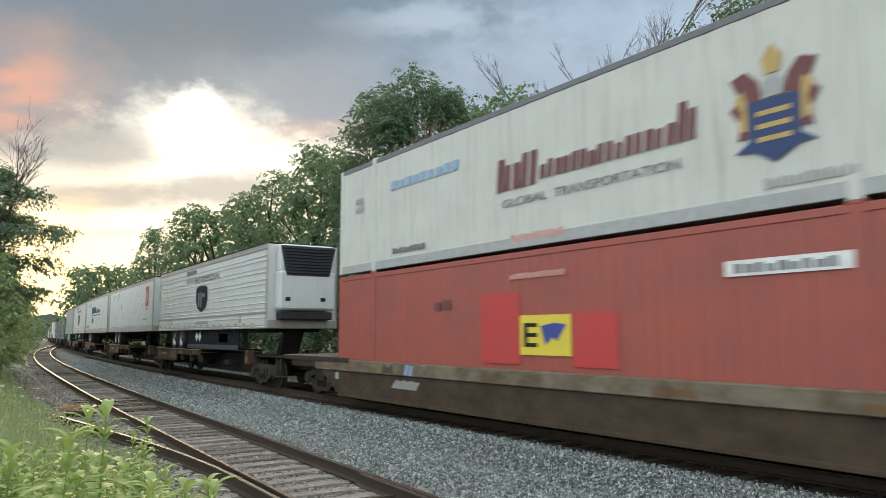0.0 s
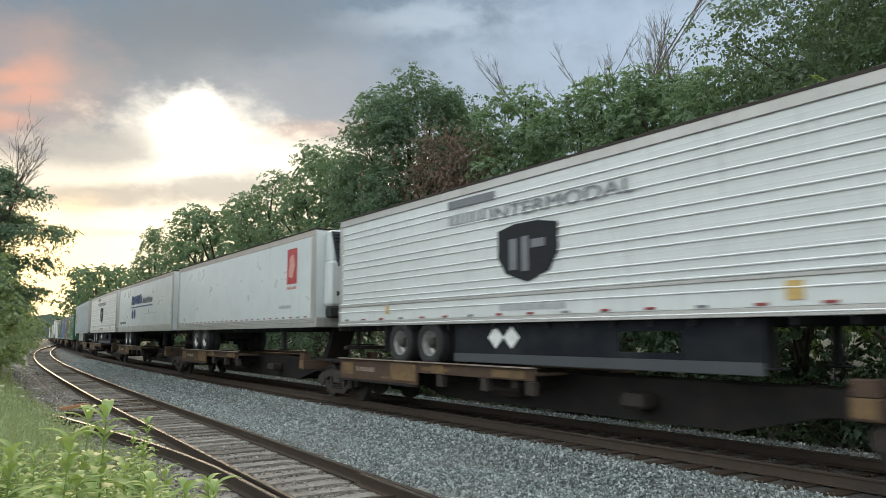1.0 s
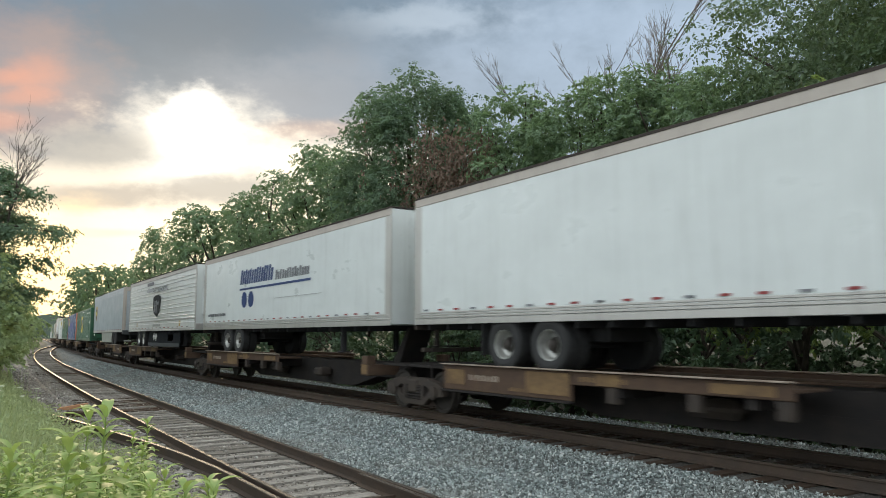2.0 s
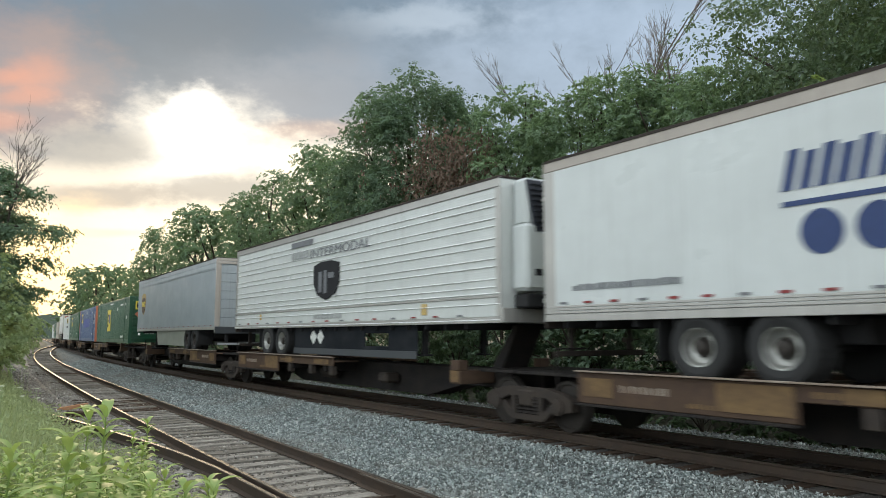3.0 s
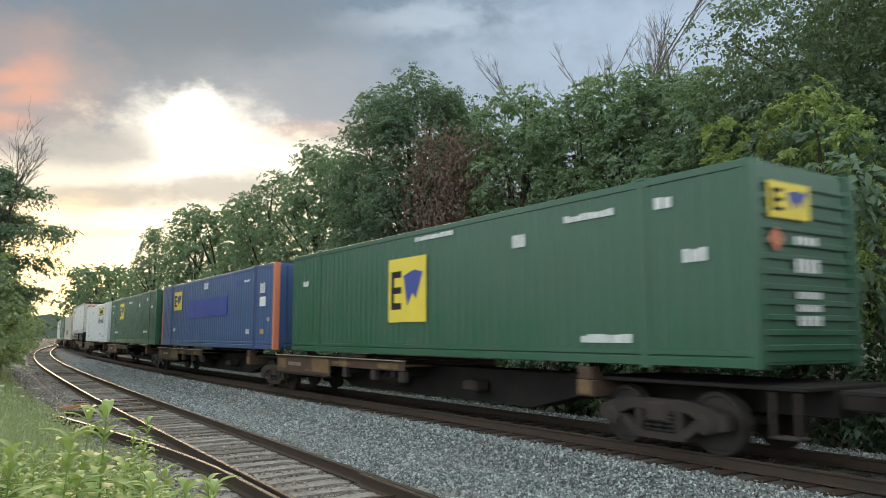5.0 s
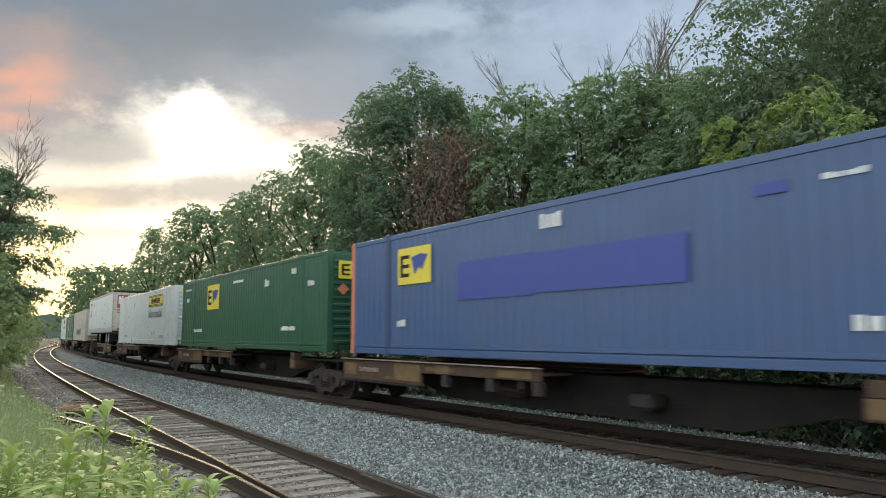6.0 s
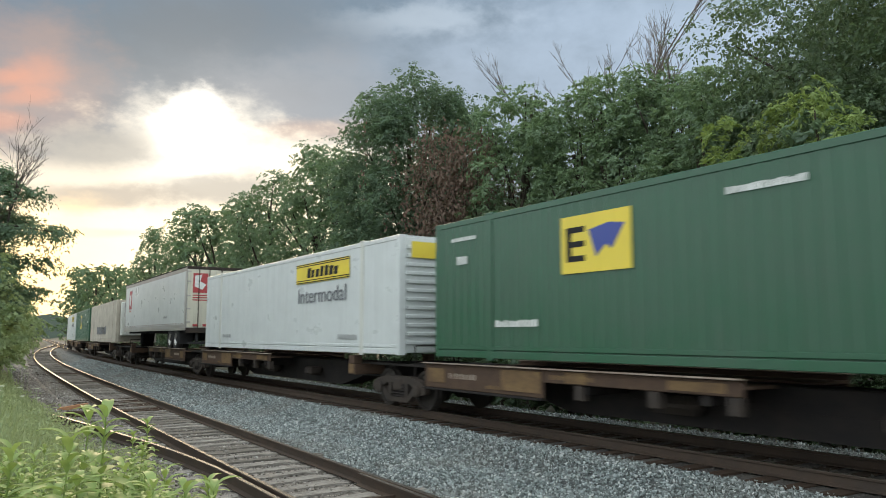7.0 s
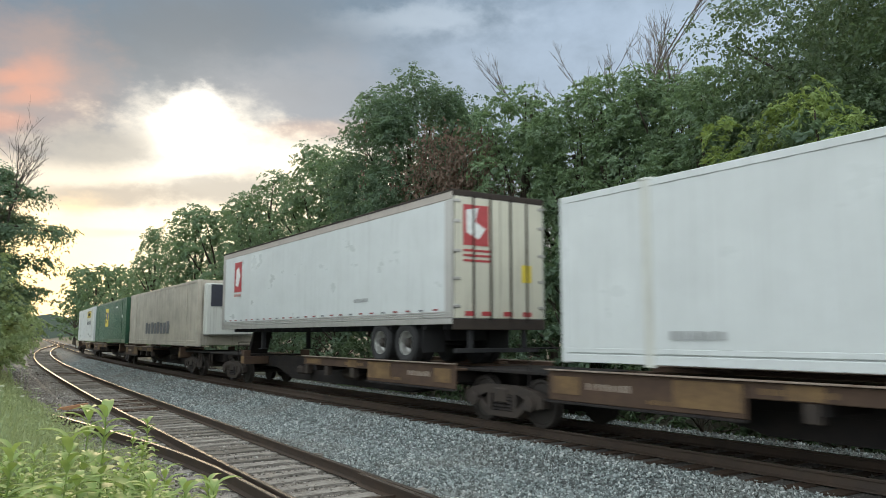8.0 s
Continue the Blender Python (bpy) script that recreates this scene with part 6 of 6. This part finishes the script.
for e in (-1, 1):
    part("end_lip", boxes((*sorted((e * 6.9, e * 11.3)), -1.585, -1.562, 1.045, 1.165), bevel=0.006), TRUCK, well, "dark lip along the end platform")
    part("worn_edge", boxes((*sorted((e * 6.92, e * 11.28)), -1.583, -1.564, 1.167, 1.177)), SHEEN_AND_STENCIL, well)
    part("end_tag", boxes((*sorted((e * 7.62, e * 7.80)), -1.508, -1.502, 0.60, 0.78)), INK_FAINT, well)
    for a, w in ((8.1, 0.8), (6.7, 0.45)):
        part("yellow_patch", boxes((*sorted((e * a, e * (a + w))), -1.566, -1.5605, 0.87, 0.94)), CAR_TAN, well)
part("well_floor", boxes((-8.2, 8.2, -1.32, 1.32, 0.30, 0.42), bevel=0.01), WELL_SIDE, well)
for e in (-1, 1):
    part("end_platform", boxes((*sorted((e * 8.75, e * 11.7)), -1.25, 1.25, 1.10, 1.17), bevel=0.015), WELL_TOP, well)
    part("bulkhead", boxes((*sorted((e * 8.55, e * 8.72)), -1.33, 1.33, 0.42, 1.10), bevel=0.015), WELL_SIDE, well)
    part("end_sill", boxes((*sorted((e * 8.7, e * 11.9)), -0.35, 0.35, 0.62, 1.09), bevel=0.02), CAR_DARK, well)
    part("coupler", boxes((*sorted((e * 11.9, e * 12.5)), -0.14, 0.14, 0.72, 0.98), bevel=0.03), TRUCK, well)
    part("side_beam", boxes((*sorted((e * 8.9, e * 11.2)), -1.36, -1.28, 0.84, 1.09), bevel=0.012), WELL_SIDE, well)
    bogie(well, e * 9.6)
ride(well, U_WELL, 9.6)
red = container("faded red container with a yellow emblem in the well car", RED_BOX, z0=0.42, height=2.9)
emblem(red, -0.25, 1.38, 1.38, 0.73, SIDE - 0.01)
for a, b, c in ((-1.5, -0.27, 2.55), (1.15, 2.22, 2.13)):
    part("red_patch", plate(a, b, 1.20, c, SIDE - 0.004), RED_NEW, red, "brighter red repainted patch")
part("number_panel", plate(4.25, 6.05, 2.54, 2.76, SIDE - 0.006), INK_WHITE, red, "white number panel")
marking("unit_number", bars(4.4, 5.9, 2.58, 2.71, 9, 4, SIDE - 0.0125), INK_GREY, red)
marking("white_marking", bars(-0.55, 1.03, 2.80, 2.91, 11, 5, SIDE - 0.01), INK_PINK, red)
marking("dark_marking", bars(-3.25, -2.5, 2.3, 2.5, 2, 5, SIDE - 0.008), INK_WINE, red)
ride(red, U_WELL)
top_box = container("grey-white container with maroon lettering and a heraldic emblem", WHITE_OLD, z0=3.38, height=2.88, step=0.61, depth=0.008, roof_mat=INK_GREY)
part("grey_band", boxes((-7.9, 7.9, -1.302, -1.296, 3.40, 3.60), bevel=0.002), INK_FAINT, top_box, "grey band along the bottom rail")
zt, yt = 3.38, SIDE - 0.006
marking("maroon_letters", bars(0.35, 3.5, 4.62, 4.95, 15, 12, yt, slant=0.1), INK_WINE, top_box, "large maroon lettering")
marking("maroon_capital", bars(-0.95, 0.30, 4.55, 5.20, 5, 2, yt, slant=0.1), INK_WINE, top_box)
marking("maroon_capital", bars(3.5, 3.9, 4.62, 5.22, 2, 2, yt, slant=0.1), INK_WINE, top_box)
words("small_wording", "GLOBAL", -0.76, 0.55, 4.22, 4.38, INK_GREY, top_box, yt, label="small grey word GLOBAL")
words("small_wording", "TRANSPORTATION", 0.75, 3.55, 4.22, 4.38, INK_GREY, top_box, yt, label="small grey word TRANSPORTATION")
marking("light_blue_letters", bars(-5.24, -2.2, 5.30, 5.52, 9, 3, yt, slant=0.2), INK_SKY, top_box)
cr = part("emblem_shield", prism([(4.72, 4.90), (4.72, 4.35), (4.50, 4.22), (4.78, 4.20), (5.10, 4.02), (5.42, 4.20), (5.70, 4.22), (5.48, 4.35), (5.48, 4.90)], yt - 0.009, yt - 0.0055), INK_BLUE, top_box, "blue heraldic shield")
part("shield_gold", boxes(*[(4.85, 5.35, yt - 0.014, yt - 0.0095, q, q + 0.07) for q in (4.32, 4.50, 4.68)]), TAN, cr)
for k in (-1, 1):
    part("mantling", prism([(5.10 + k * a, b) for a, b in ((0.30, 4.45), (0.55, 4.40), (0.50, 4.62), (0.66, 4.85), (0.50, 5.00), (0.64, 5.28), (0.40, 5.36), (0.22, 5.18), (0.16, 4.92), (0.34, 4.88))], yt - 0.004, yt), INK_WINE, top_box, "maroon and gold mantling")
    part("mantling_gold", prism([(5.10 + k * a, b) for a, b in ((0.40, 4.50), (0.54, 4.56), (0.48, 4.80), (0.58, 4.98), (0.44, 5.10), (0.40, 4.92))], yt - 0.0085, yt - 0.0045), TAN, top_box)
part("helmet", prism([(4.96, 4.92), (5.24, 4.92), (5.26, 5.12), (5.10, 5.24), (4.94, 5.12)], yt - 0.005, yt), INK_FAINT, top_box, "grey helmet")
part("crest", prism([(5.00, 5.24), (5.20, 5.24), (5.26, 5.46), (5.16, 5.58), (5.10, 5.64), (5.02, 5.56), (4.95, 5.44)], yt - 0.009, yt - 0.001), TAN, top_box, "gold crest over the helmet")
marking("unit_number", bars(-7.13, -6.65, 4.99, 5.14, 3, 5, yt), INK_FAINT, top_box)
marking("unit_number", bars(-7.13, -6.65, 5.20, 5.35, 3, 7, yt), INK_FAINT, top_box)
marking("unit_number", bars(-5.12, -3.6, 3.71, 3.85, 9, 6, yt), INK_GREY, top_box)
marking("red_notice", bars(-0.5, 1.0, 3.52, 3.66, 11, 6, yt), INK_PINK, top_box)
marking("unit_number", bars(4.91, 6.2, 3.68, 3.82, 12, 6, yt), INK_FAINT, top_box)
ride(top_box, U_WELL)

# ---- what moves ----


def motions():
    """The whole train runs along the line at one speed."""
    times = [round(0.25 * i, 3) for i in range(33)]
    for ob, u0, a in moving:
        rows = []
        for t in times:
            u = u0 - SPEED * t
            fx, fy, _ = on_line(u - a)
            rx, ry, _ = on_line(u + a)
            rows.append((t, pose((fx + rx) / 2, (fy + ry) / 2, 0, 0, 0, math.degrees(math.atan2(fy - ry, fx - rx)))))
        walk(ob, rows)


motions()
